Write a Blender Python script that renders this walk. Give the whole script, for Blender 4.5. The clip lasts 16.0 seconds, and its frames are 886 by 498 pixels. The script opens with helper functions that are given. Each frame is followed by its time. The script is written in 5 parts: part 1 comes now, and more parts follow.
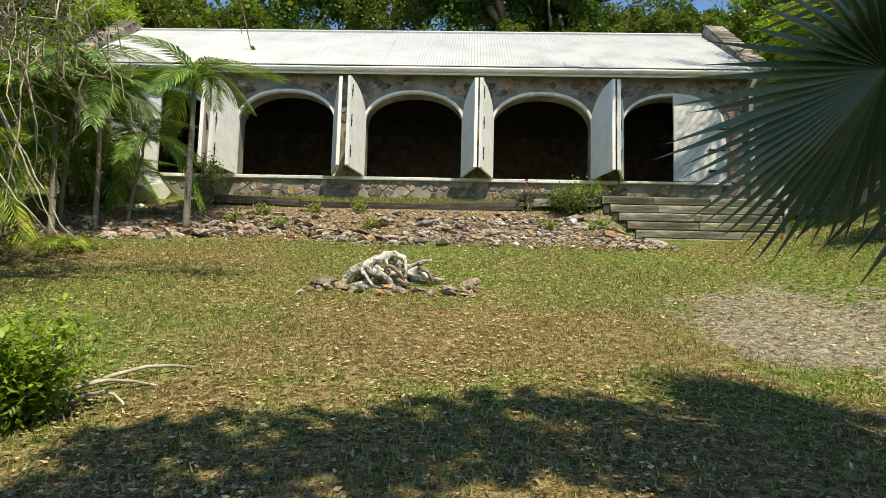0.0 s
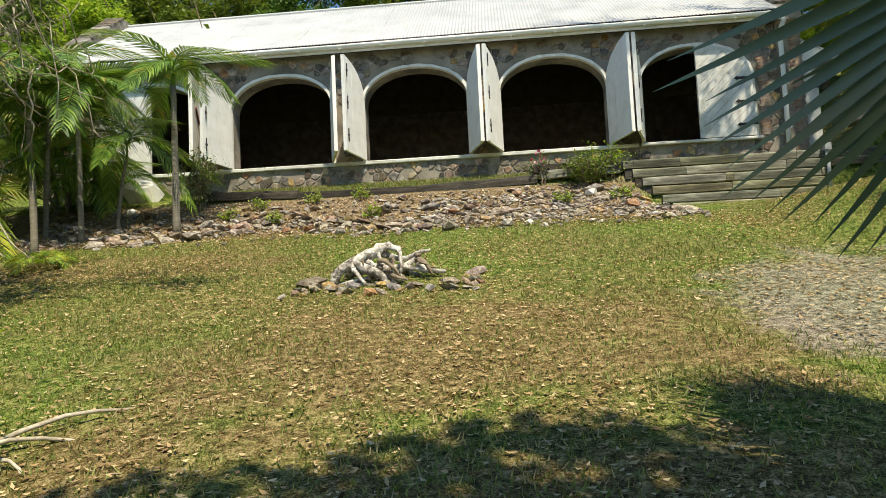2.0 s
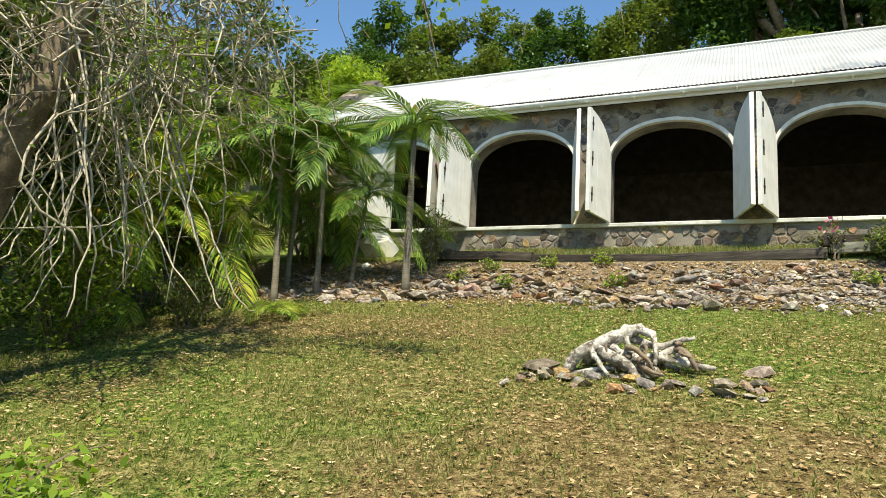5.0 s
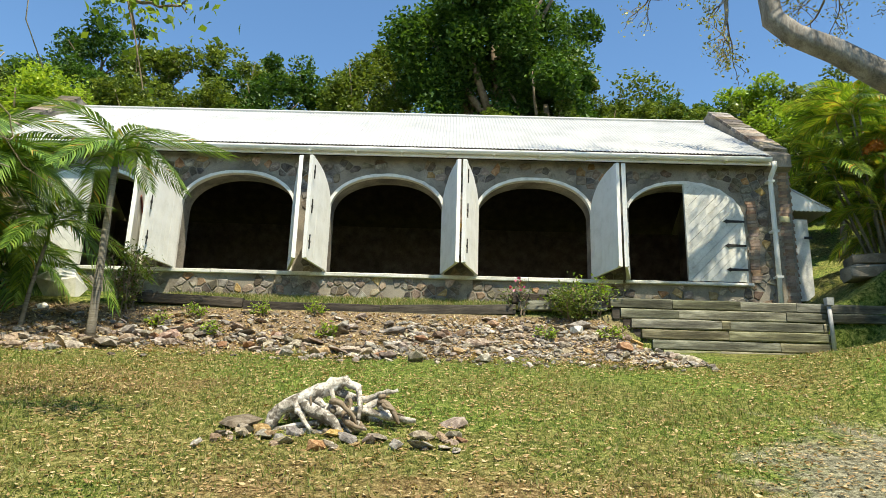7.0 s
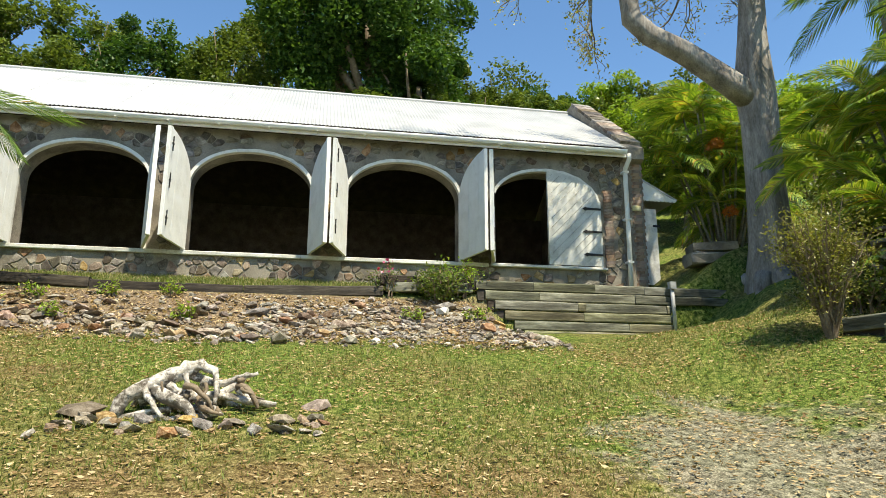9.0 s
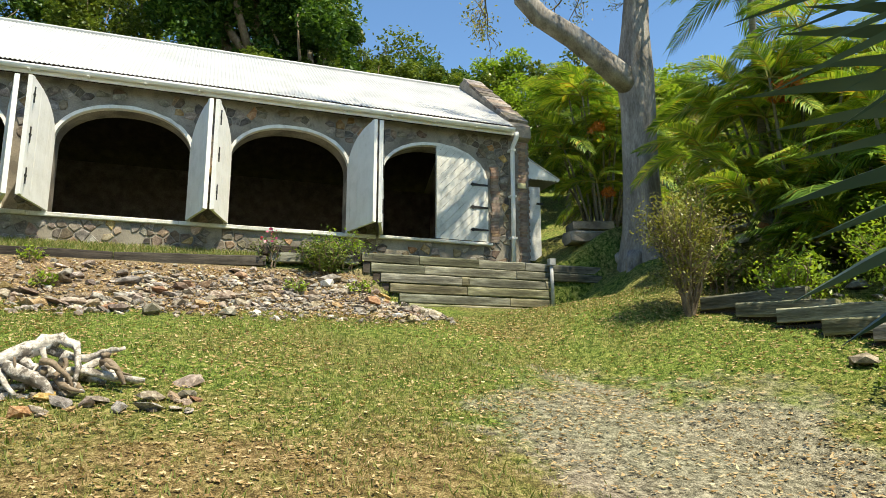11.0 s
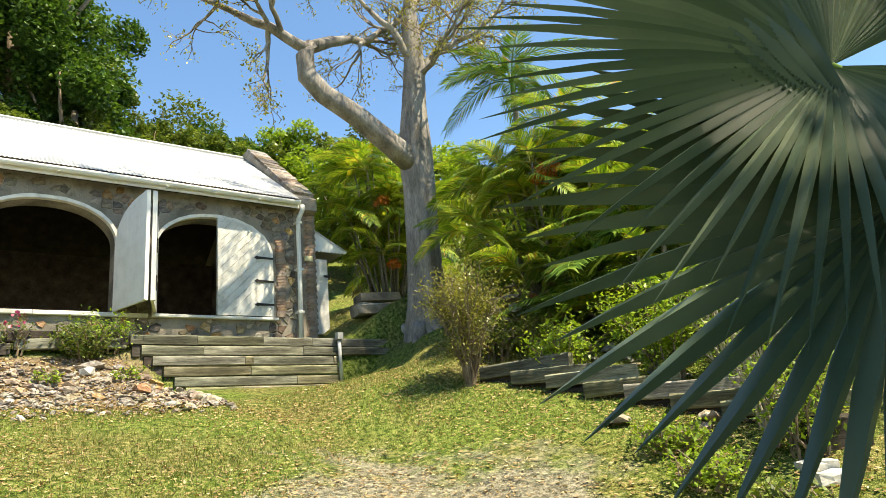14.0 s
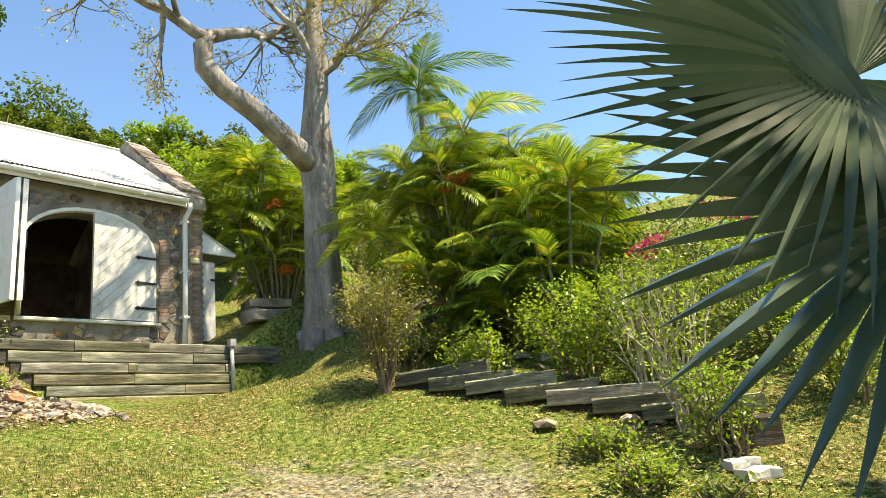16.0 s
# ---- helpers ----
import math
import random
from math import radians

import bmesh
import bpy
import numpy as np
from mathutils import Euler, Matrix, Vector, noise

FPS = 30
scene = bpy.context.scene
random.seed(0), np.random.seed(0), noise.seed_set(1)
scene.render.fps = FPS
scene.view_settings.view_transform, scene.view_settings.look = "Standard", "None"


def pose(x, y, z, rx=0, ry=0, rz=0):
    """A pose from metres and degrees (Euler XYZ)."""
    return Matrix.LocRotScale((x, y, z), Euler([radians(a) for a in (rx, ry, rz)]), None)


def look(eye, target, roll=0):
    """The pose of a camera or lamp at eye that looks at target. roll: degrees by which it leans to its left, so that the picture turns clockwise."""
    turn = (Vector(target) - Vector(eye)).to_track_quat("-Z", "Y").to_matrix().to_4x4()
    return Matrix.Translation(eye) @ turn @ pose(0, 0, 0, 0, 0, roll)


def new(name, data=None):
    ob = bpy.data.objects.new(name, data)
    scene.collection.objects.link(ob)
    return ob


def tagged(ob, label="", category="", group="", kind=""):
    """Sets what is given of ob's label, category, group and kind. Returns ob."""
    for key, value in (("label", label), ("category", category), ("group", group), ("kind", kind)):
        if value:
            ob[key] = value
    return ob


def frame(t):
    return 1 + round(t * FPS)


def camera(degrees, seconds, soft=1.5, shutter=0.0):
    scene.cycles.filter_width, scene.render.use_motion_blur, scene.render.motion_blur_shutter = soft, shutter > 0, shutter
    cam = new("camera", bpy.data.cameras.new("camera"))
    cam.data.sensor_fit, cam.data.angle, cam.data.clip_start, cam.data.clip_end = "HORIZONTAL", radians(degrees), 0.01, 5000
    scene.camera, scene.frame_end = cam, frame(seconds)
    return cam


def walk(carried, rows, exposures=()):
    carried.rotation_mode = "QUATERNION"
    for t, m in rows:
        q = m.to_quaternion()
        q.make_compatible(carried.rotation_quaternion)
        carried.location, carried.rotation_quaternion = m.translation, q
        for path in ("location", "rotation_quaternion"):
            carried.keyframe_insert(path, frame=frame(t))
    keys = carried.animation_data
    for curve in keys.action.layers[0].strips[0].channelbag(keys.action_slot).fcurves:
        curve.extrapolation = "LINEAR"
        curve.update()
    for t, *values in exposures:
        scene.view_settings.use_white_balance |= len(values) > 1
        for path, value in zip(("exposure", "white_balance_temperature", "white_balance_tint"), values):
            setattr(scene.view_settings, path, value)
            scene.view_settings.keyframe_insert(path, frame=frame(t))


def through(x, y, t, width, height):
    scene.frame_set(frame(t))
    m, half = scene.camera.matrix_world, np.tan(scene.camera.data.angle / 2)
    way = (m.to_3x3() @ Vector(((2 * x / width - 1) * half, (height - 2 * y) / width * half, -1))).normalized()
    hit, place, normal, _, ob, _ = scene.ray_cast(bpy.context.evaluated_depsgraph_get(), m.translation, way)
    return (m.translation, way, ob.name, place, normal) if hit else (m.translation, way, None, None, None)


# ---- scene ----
cam = camera(65.5, 16.0, soft=0.62)
PATH = [
    (0, (-4.748, -16.051, -3.477), (-4.823, -14.064, -3.256), 1.5),
    (0.5, (-4.685, -15.824, -3.446), (-4.981, -13.866, -3.164), 0.5),
    (1, (-4.64, -15.51, -3.327), (-4.908, -13.538, -3.129), -0.2),
    (1.5, (-4.591, -15.309, -3.35), (-4.735, -13.328, -3.121), -1.6),
    (2, (-4.441, -15.054, -3.276), (-4.603, -13.067, -3.116), -2.7),
    (2.5, (-4.45, -14.797, -3.24), (-4.927, -12.869, -3.003), -1.7),
    (3, (-4.528, -14.641, -3.104), (-5.165, -12.765, -2.824), -0.1),
    (3.2, (-4.525, -14.567, -3.11), (-5.263, -12.736, -2.787), 1.8),
    (5.3, (-4.837, -13.723, -2.987), (-5.643, -11.925, -2.645), 3.3),
    (5.5, (-4.841, -13.696, -2.97), (-5.656, -11.914, -2.571), 3.4),
    (6, (-4.873, -13.656, -2.936), (-5.567, -11.841, -2.459), 2.3),
    (6.5, (-4.823, -13.605, -2.938), (-5.174, -11.701, -2.434), 2.8),
    (7, (-4.785, -13.598, -2.948), (-4.806, -11.662, -2.45), 1.7),
    (7.5, (-4.786, -13.6, -2.945), (-4.654, -11.667, -2.45), 2.5),
    (8, (-4.778, -13.608, -2.953), (-4.631, -11.677, -2.453), 2.8),
    (8.5, (-4.774, -13.578, -2.951), (-4.577, -11.643, -2.485), 1.7),
    (9, (-4.746, -13.546, -2.945), (-4.393, -11.631, -2.492), 0.2),
    (9.5, (-4.719, -13.557, -2.951), (-4.291, -11.653, -2.512), -0.1),
    (9.7, (-4.722, -13.555, -2.943), (-4.271, -11.656, -2.51), 0.1),
    (11.8, (-4.678, -13.569, -2.877), (-3.926, -11.747, -2.538), -0.9),
    (12, (-4.672, -13.568, -2.879), (-3.909, -11.751, -2.537), -1.3),
    (12.5, (-4.602, -13.596, -2.877), (-3.707, -11.834, -2.57), -3.1),
    (13, (-4.542, -13.591, -2.854), (-3.435, -11.954, -2.542), -3.6),
    (13.5, (-4.577, -13.619, -2.769), (-3.4, -12.065, -2.323), -4.7),
    (14, (-4.625, -13.612, -2.764), (-3.445, -12.086, -2.234), -5.1),
    (14.5, (-4.689, -13.569, -2.777), (-3.468, -12.059, -2.301), -4.1),
    (15, (-4.718, -13.405, -2.835), (-3.514, -11.886, -2.342), -3.9),
    (15.5, (-4.848, -13.133, -2.79), (-3.552, -11.694, -2.289), -3.5),
    (16, (-5.04, -13.024, -2.759), (-3.579, -11.765, -2.231), -6.2),
]
walk(cam, [(t, look(e, g, r)) for t, e, g, r in PATH], [(0, 0.42, 6750, 7), (3.2, 0.5, 6750, 5), (5.3, 0.6, 6650, 4), (9.7, 0.66, 6650, 5), (11.8, 0.76, 6900, 5), (13.5, 1.0, 7150, 6), (16, 1.18, 7500, 9)])

# ---- world, sun ----
SUN_AZ, SUN_EL = 152.0, 63.0        # compass-like angle from +y towards +x, height in degrees
world = bpy.data.worlds.new("sky_world")
scene.world = world
world.use_nodes = True
wn = world.node_tree.nodes
sky = wn.new("ShaderNodeTexSky")
sky.sky_type = "NISHITA"
sky.sun_disc = False
sky.sun_elevation, sky.sun_rotation = radians(SUN_EL), radians(SUN_AZ)
sky.air_density, sky.dust_density, sky.ozone_density = 1.0, 0.0, 2.2
deep = wn.new("ShaderNodeHueSaturation")
deep.inputs["Saturation"].default_value = 1.12
world.node_tree.links.new(sky.outputs[0], deep.inputs["Color"])
world.node_tree.links.new(deep.outputs[0], wn["Background"].inputs[0])
wn["Background"].inputs[1].default_value = 0.14

sun_data = bpy.data.lights.new("sun", "SUN")
sun_data.energy, sun_data.angle, sun_data.color = 5.5, radians(0.6), (1.0, 0.9, 0.72)
sun = new("sun", sun_data)
to_sun = Vector((math.sin(radians(SUN_AZ)) * math.cos(radians(SUN_EL)), math.cos(radians(SUN_AZ)) * math.cos(radians(SUN_EL)), math.sin(radians(SUN_EL))))
sun.matrix_world = look(to_sun * 60, (0, 0, 0))


# ---- materials ----
def ramp(nt, src, stops):
    r = nt.nodes.new("ShaderNodeValToRGB")
    while len(r.color_ramp.elements) < len(stops):
        r.color_ramp.elements.new(0.5)
    for e, (p, c) in zip(r.color_ramp.elements, stops):
        e.position, e.color = p, (*c, 1)
    nt.links.new(src, r.inputs[0])
    return r.outputs[0]


def noise_of(nt, co, scale, detail=4, rough=0.6):
    n = nt.nodes.new("ShaderNodeTexNoise")
    n.inputs["Scale"].default_value, n.inputs["Detail"].default_value, n.inputs["Roughness"].default_value = scale, detail, rough
    nt.links.new(co, n.inputs["Vector"])
    return n.outputs["Fac"]


def mixed(nt, fac, a, b, mode="MIX"):
    m = nt.nodes.new("ShaderNodeMix")
    m.data_type, m.blend_type = "RGBA", mode
    for sock, v in ((m.inputs[0], fac), (m.inputs[6], a), (m.inputs[7], b)):
        if isinstance(v, (int, float)):
            sock.default_value = v
        elif isinstance(v, tuple):
            sock.default_value = (*v, 1)
        else:
            nt.links.new(v, sock)
    return m.outputs[2]


def maths(nt, op, a, b=0.0):
    m = nt.nodes.new("ShaderNodeMath")
    m.operation = op
    for sock, v in zip(m.inputs, (a, b)):
        if isinstance(v, (int, float)):
            sock.default_value = v
        else:
            nt.links.new(v, sock)
    return m.outputs[0]


def bumped(nt, bsdf, height, strength, dist=0.02):
    b = nt.nodes.new("ShaderNodeBump")
    b.inputs["Strength"].default_value, b.inputs["Distance"].default_value = strength, dist
    nt.links.new(height, b.inputs["Height"])
    nt.links.new(b.outputs[0], bsdf.inputs["Normal"])


def begin(name, rough=0.8, metal=0.0):
    m = bpy.data.materials.new(name)
    m.use_nodes = True
    nt = m.node_tree
    b = nt.nodes["Principled BSDF"]
    b.inputs["Roughness"].default_value, b.inputs["Metallic"].default_value = rough, metal
    co = nt.nodes.new("ShaderNodeTexCoord").outputs["Object"]
    return m, nt, b, co


def surface(name, dark, mid, light, scale=6.0, fine=60.0, rough=0.85, bump=0.4, metal=0.0, stain=None, stain_scale=1.3, stain_at=(0.52, 0.68), vary=0.0, stretch=(1, 1, 1), spec=0.3):
    """A weathered surface: colour drifts at two scales, stains with their own outline, fine relief; vary: from piece to piece."""
    m, nt, b, co = begin(name, rough, metal)
    b.inputs["Specular IOR Level"].default_value = spec
    if stretch != (1, 1, 1):
        mp = nt.nodes.new("ShaderNodeMapping")
        mp.inputs["Scale"].default_value = stretch
        nt.links.new(co, mp.inputs[0])
        co = mp.outputs[0]
    big, small = noise_of(nt, co, scale, 5), noise_of(nt, co, fine, 3, 0.7)
    blend = maths(nt, "ADD", maths(nt, "MULTIPLY", big, 0.62), maths(nt, "MULTIPLY", small, 0.38))
    col = ramp(nt, blend, [(0.34, dark), (0.5, mid), (0.66, light)])
    if stain:
        f = ramp(nt, noise_of(nt, co, stain_scale, 6, 0.7), [(stain_at[0], (0, 0, 0)), (stain_at[1], (1, 1, 1))])
        col = mixed(nt, maths(nt, "MULTIPLY", f, 0.8), col, stain)
    if vary:
        info = nt.nodes.new("ShaderNodeObjectInfo").outputs["Random"]
        isl = nt.nodes.new("ShaderNodeNewGeometry").outputs["Random Per Island"]
        r = maths(nt, "FRACT", maths(nt, "ADD", info, isl))
        hsv = nt.nodes.new("ShaderNodeHueSaturation")
        nt.links.new(col, hsv.inputs["Color"])
        nt.links.new(maths(nt, "ADD", maths(nt, "MULTIPLY", r, vary), 1 - vary * 0.55), hsv.inputs["Value"])
        nt.links.new(maths(nt, "ADD", maths(nt, "MULTIPLY", maths(nt, "FRACT", maths(nt, "MULTIPLY", r, 7.31)), vary * 0.06), 0.5 - vary * 0.03), hsv.inputs["Hue"])
        nt.links.new(maths(nt, "ADD", maths(nt, "MULTIPLY", maths(nt, "FRACT", maths(nt, "MULTIPLY", r, 13.7)), vary), 1 - vary * 0.5), hsv.inputs["Saturation"])
        col = hsv.outputs[0]
    nt.links.new(col, b.inputs["Base Color"])
    if bump:
        bumped(nt, b, blend, bump)
    return m


def foliage(name, dark, mid, light, through=0.35, rough=0.42, dry=None, dry_share=0.06):
    """Leaves: each one takes a shade of its own, and lets some light through."""
    m, nt, b, co = begin(name, rough)
    b.inputs["Specular IOR Level"].default_value = 0.4
    geo = nt.nodes.new("ShaderNodeNewGeometry").outputs["Random Per Island"]
    info = nt.nodes.new("ShaderNodeObjectInfo").outputs["Random"]
    clump = noise_of(nt, co, 0.9, 3)
    f = maths(nt, "ADD", maths(nt, "MULTIPLY", geo, 0.5), maths(nt, "MULTIPLY", clump, 0.35))
    f = maths(nt, "ADD", f, maths(nt, "MULTIPLY", info, 0.15))
    col = ramp(nt, f, [(0.15, dark), (0.5, mid), (0.85, light)])
    if dry:
        pick = maths(nt, "LESS_THAN", maths(nt, "FRACT", maths(nt, "MULTIPLY", geo, 17.3)), dry_share)
        col = mixed(nt, pick, col, dry)
    nt.links.new(col, b.inputs["Base Color"])
    tr = nt.nodes.new("ShaderNodeBsdfTranslucent")
    nt.links.new(mixed(nt, 0.75, col, mixed(nt, 1.0, col, (1.3, 1.35, 0.5), "MULTIPLY")), tr.inputs[0])
    mx = nt.nodes.new("ShaderNodeMixShader")
    mx.inputs[0].default_value = through
    nt.links.new(b.outputs[0], mx.inputs[1])
    nt.links.new(tr.outputs[0], mx.inputs[2])
    nt.links.new(mx.outputs[0], nt.nodes["Material Output"].inputs[0])
    return m


def lawn_material():
    """Thin grass over earth, leaf litter, and a bare worn patch of gravelly soil."""
    m, nt, b, co = begin("lawn_ground", 0.95)
    b.inputs["Specular IOR Level"].default_value = 0.1
    fine, tiny = noise_of(nt, co, 14, 5, 0.7), noise_of(nt, co, 70, 3, 0.75)
    tex = maths(nt, "ADD", maths(nt, "MULTIPLY", fine, 0.5), maths(nt, "MULTIPLY", tiny, 0.5))
    grass = ramp(nt, tex, [(0.41, (0.014, 0.024, 0.004)), (0.5, (0.085, 0.135, 0.02)), (0.59, (0.28, 0.31, 0.08))])
    litter = ramp(nt, tex, [(0.39, (0.028, 0.019, 0.008)), (0.5, (0.155, 0.1, 0.044)), (0.61, (0.4, 0.295, 0.155))])
    soil = ramp(nt, tex, [(0.4, (0.05, 0.043, 0.034)), (0.5, (0.2, 0.178, 0.142)), (0.6, (0.47, 0.43, 0.35))])
    patch = ramp(nt, maths(nt, "ADD", maths(nt, "MULTIPLY", noise_of(nt, co, 0.55, 5, 0.65), 0.75), maths(nt, "MULTIPLY", fine, 0.25)), [(0.44, (0, 0, 0)), (0.58, (1, 1, 1))])
    col = mixed(nt, maths(nt, "MULTIPLY", patch, 0.5), grass, litter)
    sep = nt.nodes.new("ShaderNodeSeparateXYZ")
    nt.links.new(co, sep.inputs[0])

    def spot(cx, cy, rx, ry, soft_in, soft_out):
        dx = maths(nt, "POWER", maths(nt, "ABSOLUTE", maths(nt, "DIVIDE", maths(nt, "SUBTRACT", sep.outputs[0], cx), rx)), 2)
        dy = maths(nt, "POWER", maths(nt, "ABSOLUTE", maths(nt, "DIVIDE", maths(nt, "SUBTRACT", sep.outputs[1], cy), ry)), 2)
        d = maths(nt, "ADD", maths(nt, "ADD", maths(nt, "ADD", dx, dy), maths(nt, "MULTIPLY", maths(nt, "SUBTRACT", noise_of(nt, co, 0.7, 3), 0.5), 2.2)), maths(nt, "MULTIPLY", maths(nt, "SUBTRACT", noise_of(nt, co, 1.6, 6, 0.75), 0.5), 2.6))
        return ramp(nt, d, [(soft_in, (1, 1, 1)), (soft_out, (0, 0, 0))])
    col = mixed(nt, maths(nt, "MULTIPLY", spot(-4.6, -9.8, 2.8, 1.6, 0.3, 1.1), 0.85), col, litter)
    col = mixed(nt, maths(nt, "MULTIPLY", spot(-1.15, -9.1, 1.55, 2.1, 0.45, 0.95), 0.75), col, soil)
    col = mixed(nt, maths(nt, "MULTIPLY", spot(-10.0, -5.9, 3.2, 0.9, 0.4, 1.0), 0.7), col, litter)
    col = mixed(nt, maths(nt, "MULTIPLY", spot(-4.2, -12.8, 4.5, 1.9, 0.4, 1.1), 0.75), col, litter)
    # the stony earth of the bank below the terrace edging
    wob = maths(nt, "MULTIPLY", maths(nt, "SUBTRACT", noise_of(nt, co, 1.1, 5, 0.65), 0.5), 1.3)
    yy = maths(nt, "ADD", sep.outputs[1], wob)
    low = maths(nt, "MULTIPLY", maths(nt, "SUBTRACT", yy, -4.25), 4.0)
    low.node.use_clamp = True
    high = maths(nt, "MULTIPLY", maths(nt, "SUBTRACT", -1.95, sep.outputs[1]), 8.0)
    high.node.use_clamp = True
    side = maths(nt, "MULTIPLY", maths(nt, "SUBTRACT", -1.5, maths(nt, "ADD", sep.outputs[0], wob)), 3.0)
    side.node.use_clamp = True
    earth = ramp(nt, tex, [(0.36, (0.075, 0.05, 0.034)), (0.5, (0.2, 0.14, 0.095)), (0.64, (0.36, 0.285, 0.2))])
    col = mixed(nt, maths(nt, "MULTIPLY", maths(nt, "MULTIPLY", maths(nt, "MULTIPLY", low, high), side), 0.9), col, earth)
    nt.links.new(col, b.inputs["Base Color"])
    bumped(nt, b, tex, 0.9, 0.04)
    return m


LAWN = lawn_material()
EARTH = surface("bank_earth", (0.09, 0.062, 0.04), (0.22, 0.155, 0.1), (0.36, 0.28, 0.19), 3, 45, 0.95, 0.8, stain=(0.13, 0.15, 0.045), stain_scale=0.9)
MORTAR = surface("lime_mortar", (0.13, 0.115, 0.095), (0.3, 0.265, 0.215), (0.5, 0.46, 0.39), 4, 50, 0.95, 0.6, stain=(0.085, 0.075, 0.062), stain_scale=2.0, stain_at=(0.45, 0.6))
STONE = surface("rubble_stone", (0.06, 0.05, 0.04), (0.18, 0.15, 0.12), (0.38, 0.33, 0.265), 7, 45, 0.9, 0.9, vary=1.0)
WARM_STONE = surface("warm_rubble_stone", (0.11, 0.07, 0.042), (0.27, 0.185, 0.115), (0.47, 0.37, 0.26), 7, 45, 0.9, 0.8, vary=0.85)
BRICK = surface("worn_brick", (0.13, 0.09, 0.07), (0.26, 0.18, 0.13), (0.38, 0.3, 0.23), 9, 60, 0.9, 0.5, vary=0.5)
WHITE_PAINT = surface("white_paint", (0.66, 0.65, 0.61), (0.78, 0.77, 0.74), (0.84, 0.835, 0.81), 3, 40, 0.6, 0.12, stain=(0.5, 0.49, 0.44), stain_scale=2.2, stain_at=(0.58, 0.82))
OLD_WHITE = surface("weathered_white_paint", (0.42, 0.41, 0.37), (0.62, 0.61, 0.57), (0.76, 0.75, 0.71), 4, 45, 0.75, 0.3, stain=(0.2, 0.18, 0.15), stain_scale=2.6, stain_at=(0.56, 0.8))
LIMEWASH = surface("limewash", (0.56, 0.54, 0.49), (0.74, 0.72, 0.67), (0.82, 0.8, 0.76), 5, 50, 0.9, 0.4, stain=(0.3, 0.27, 0.22), stain_scale=3, stain_at=(0.56, 0.8))
TIN = surface("white_painted_tin", (0.32, 0.326, 0.33), (0.41, 0.416, 0.42), (0.5, 0.503, 0.5), 1.2, 25, 0.5, 0.05, stain=(0.27, 0.29, 0.31), stain_scale=0.6, stain_at=(0.56, 0.72), spec=0.35)
TIMBER = surface("weathered_timber", (0.06, 0.056, 0.036), (0.25, 0.24, 0.17), (0.5, 0.48, 0.37), 5, 26, 0.9, 0.9, stain=(0.03, 0.027, 0.019), stain_scale=1.7, stain_at=(0.48, 0.62), vary=0.85, stretch=(0.3, 2.2, 3.0))
# for dark timber, and for shade painted behind and under sleepers
DARK_TIMBER = surface("dark_rotten_timber_and_shade", (0.02, 0.017, 0.014), (0.055, 0.046, 0.037), (0.13, 0.11, 0.088), 5, 30, 0.95, 0.8, vary=0.4, stretch=(0.3, 2.0, 3.0))
IRON = surface("black_iron", (0.012, 0.012, 0.012), (0.025, 0.024, 0.023), (0.06, 0.05, 0.045), 12, 80, 0.6, 0.3, 0.3)
RUST = surface("rusty_iron", (0.07, 0.02, 0.015), (0.15, 0.04, 0.03), (0.2, 0.1, 0.08), 12, 80, 0.8, 0.3)
PIPE = surface("grey_pipe", (0.2, 0.21, 0.22), (0.32, 0.33, 0.34), (0.42, 0.43, 0.44), 6, 60, 0.5, 0.1)
# interior stone: the unlit room's darkness is put into this colour
INSIDE = surface("shaded_interior_stone", (0.05, 0.038, 0.032), (0.12, 0.095, 0.08), (0.21, 0.175, 0.15), 4, 40, 0.95, 0.6)
# roof boards: the darkness under the roof is put into this colour
ROOF_WOOD = surface("shaded_roof_boards", (0.02, 0.015, 0.012), (0.045, 0.034, 0.026), (0.08, 0.06, 0.046), 4, 40, 0.9, 0.4)
PALE_WOOD = surface("bleached_driftwood", (0.14, 0.12, 0.095), (0.46, 0.42, 0.37), (0.78, 0.75, 0.7), 11, 40, 0.9, 1.0, stain=(0.05, 0.038, 0.026), stain_scale=7, stain_at=(0.5, 0.58))
BARK = surface("grey_smooth_bark", (0.1, 0.088, 0.076), (0.235, 0.21, 0.185), (0.4, 0.37, 0.335), 2.2, 30, 0.85, 0.9, stain=(0.085, 0.07, 0.055), stain_scale=3, stretch=(1.6, 1.6, 0.35))
TWIG = surface("pale_twig_bark", (0.2, 0.17, 0.12), (0.38, 0.33, 0.25), (0.55, 0.5, 0.41), 8, 50, 0.85, 0.4)
BROWN_TWIG = surface("brown_twig_bark", (0.09, 0.065, 0.045), (0.19, 0.145, 0.1), (0.3, 0.24, 0.17), 8, 50, 0.85, 0.4)
PALM_BARK = surface("ringed_palm_bark", (0.1, 0.09, 0.07), (0.2, 0.18, 0.14), (0.3, 0.27, 0.22), 6, 40, 0.85, 0.6, stretch=(0.4, 0.4, 6))
RUBBLE = surface("rubble_rock", (0.085, 0.072, 0.06), (0.25, 0.212, 0.17), (0.52, 0.47, 0.4), 6, 40, 0.92, 0.7, vary=0.95)
PALE_ROCK = surface("pale_rock", (0.42, 0.4, 0.36), (0.6, 0.58, 0.53), (0.72, 0.7, 0.66), 6, 45, 0.92, 0.5)
DRY_LEAF = foliage("dry_leaf", (0.16, 0.09, 0.035), (0.4, 0.27, 0.125), (0.72, 0.58, 0.35), 0.15, 0.7)
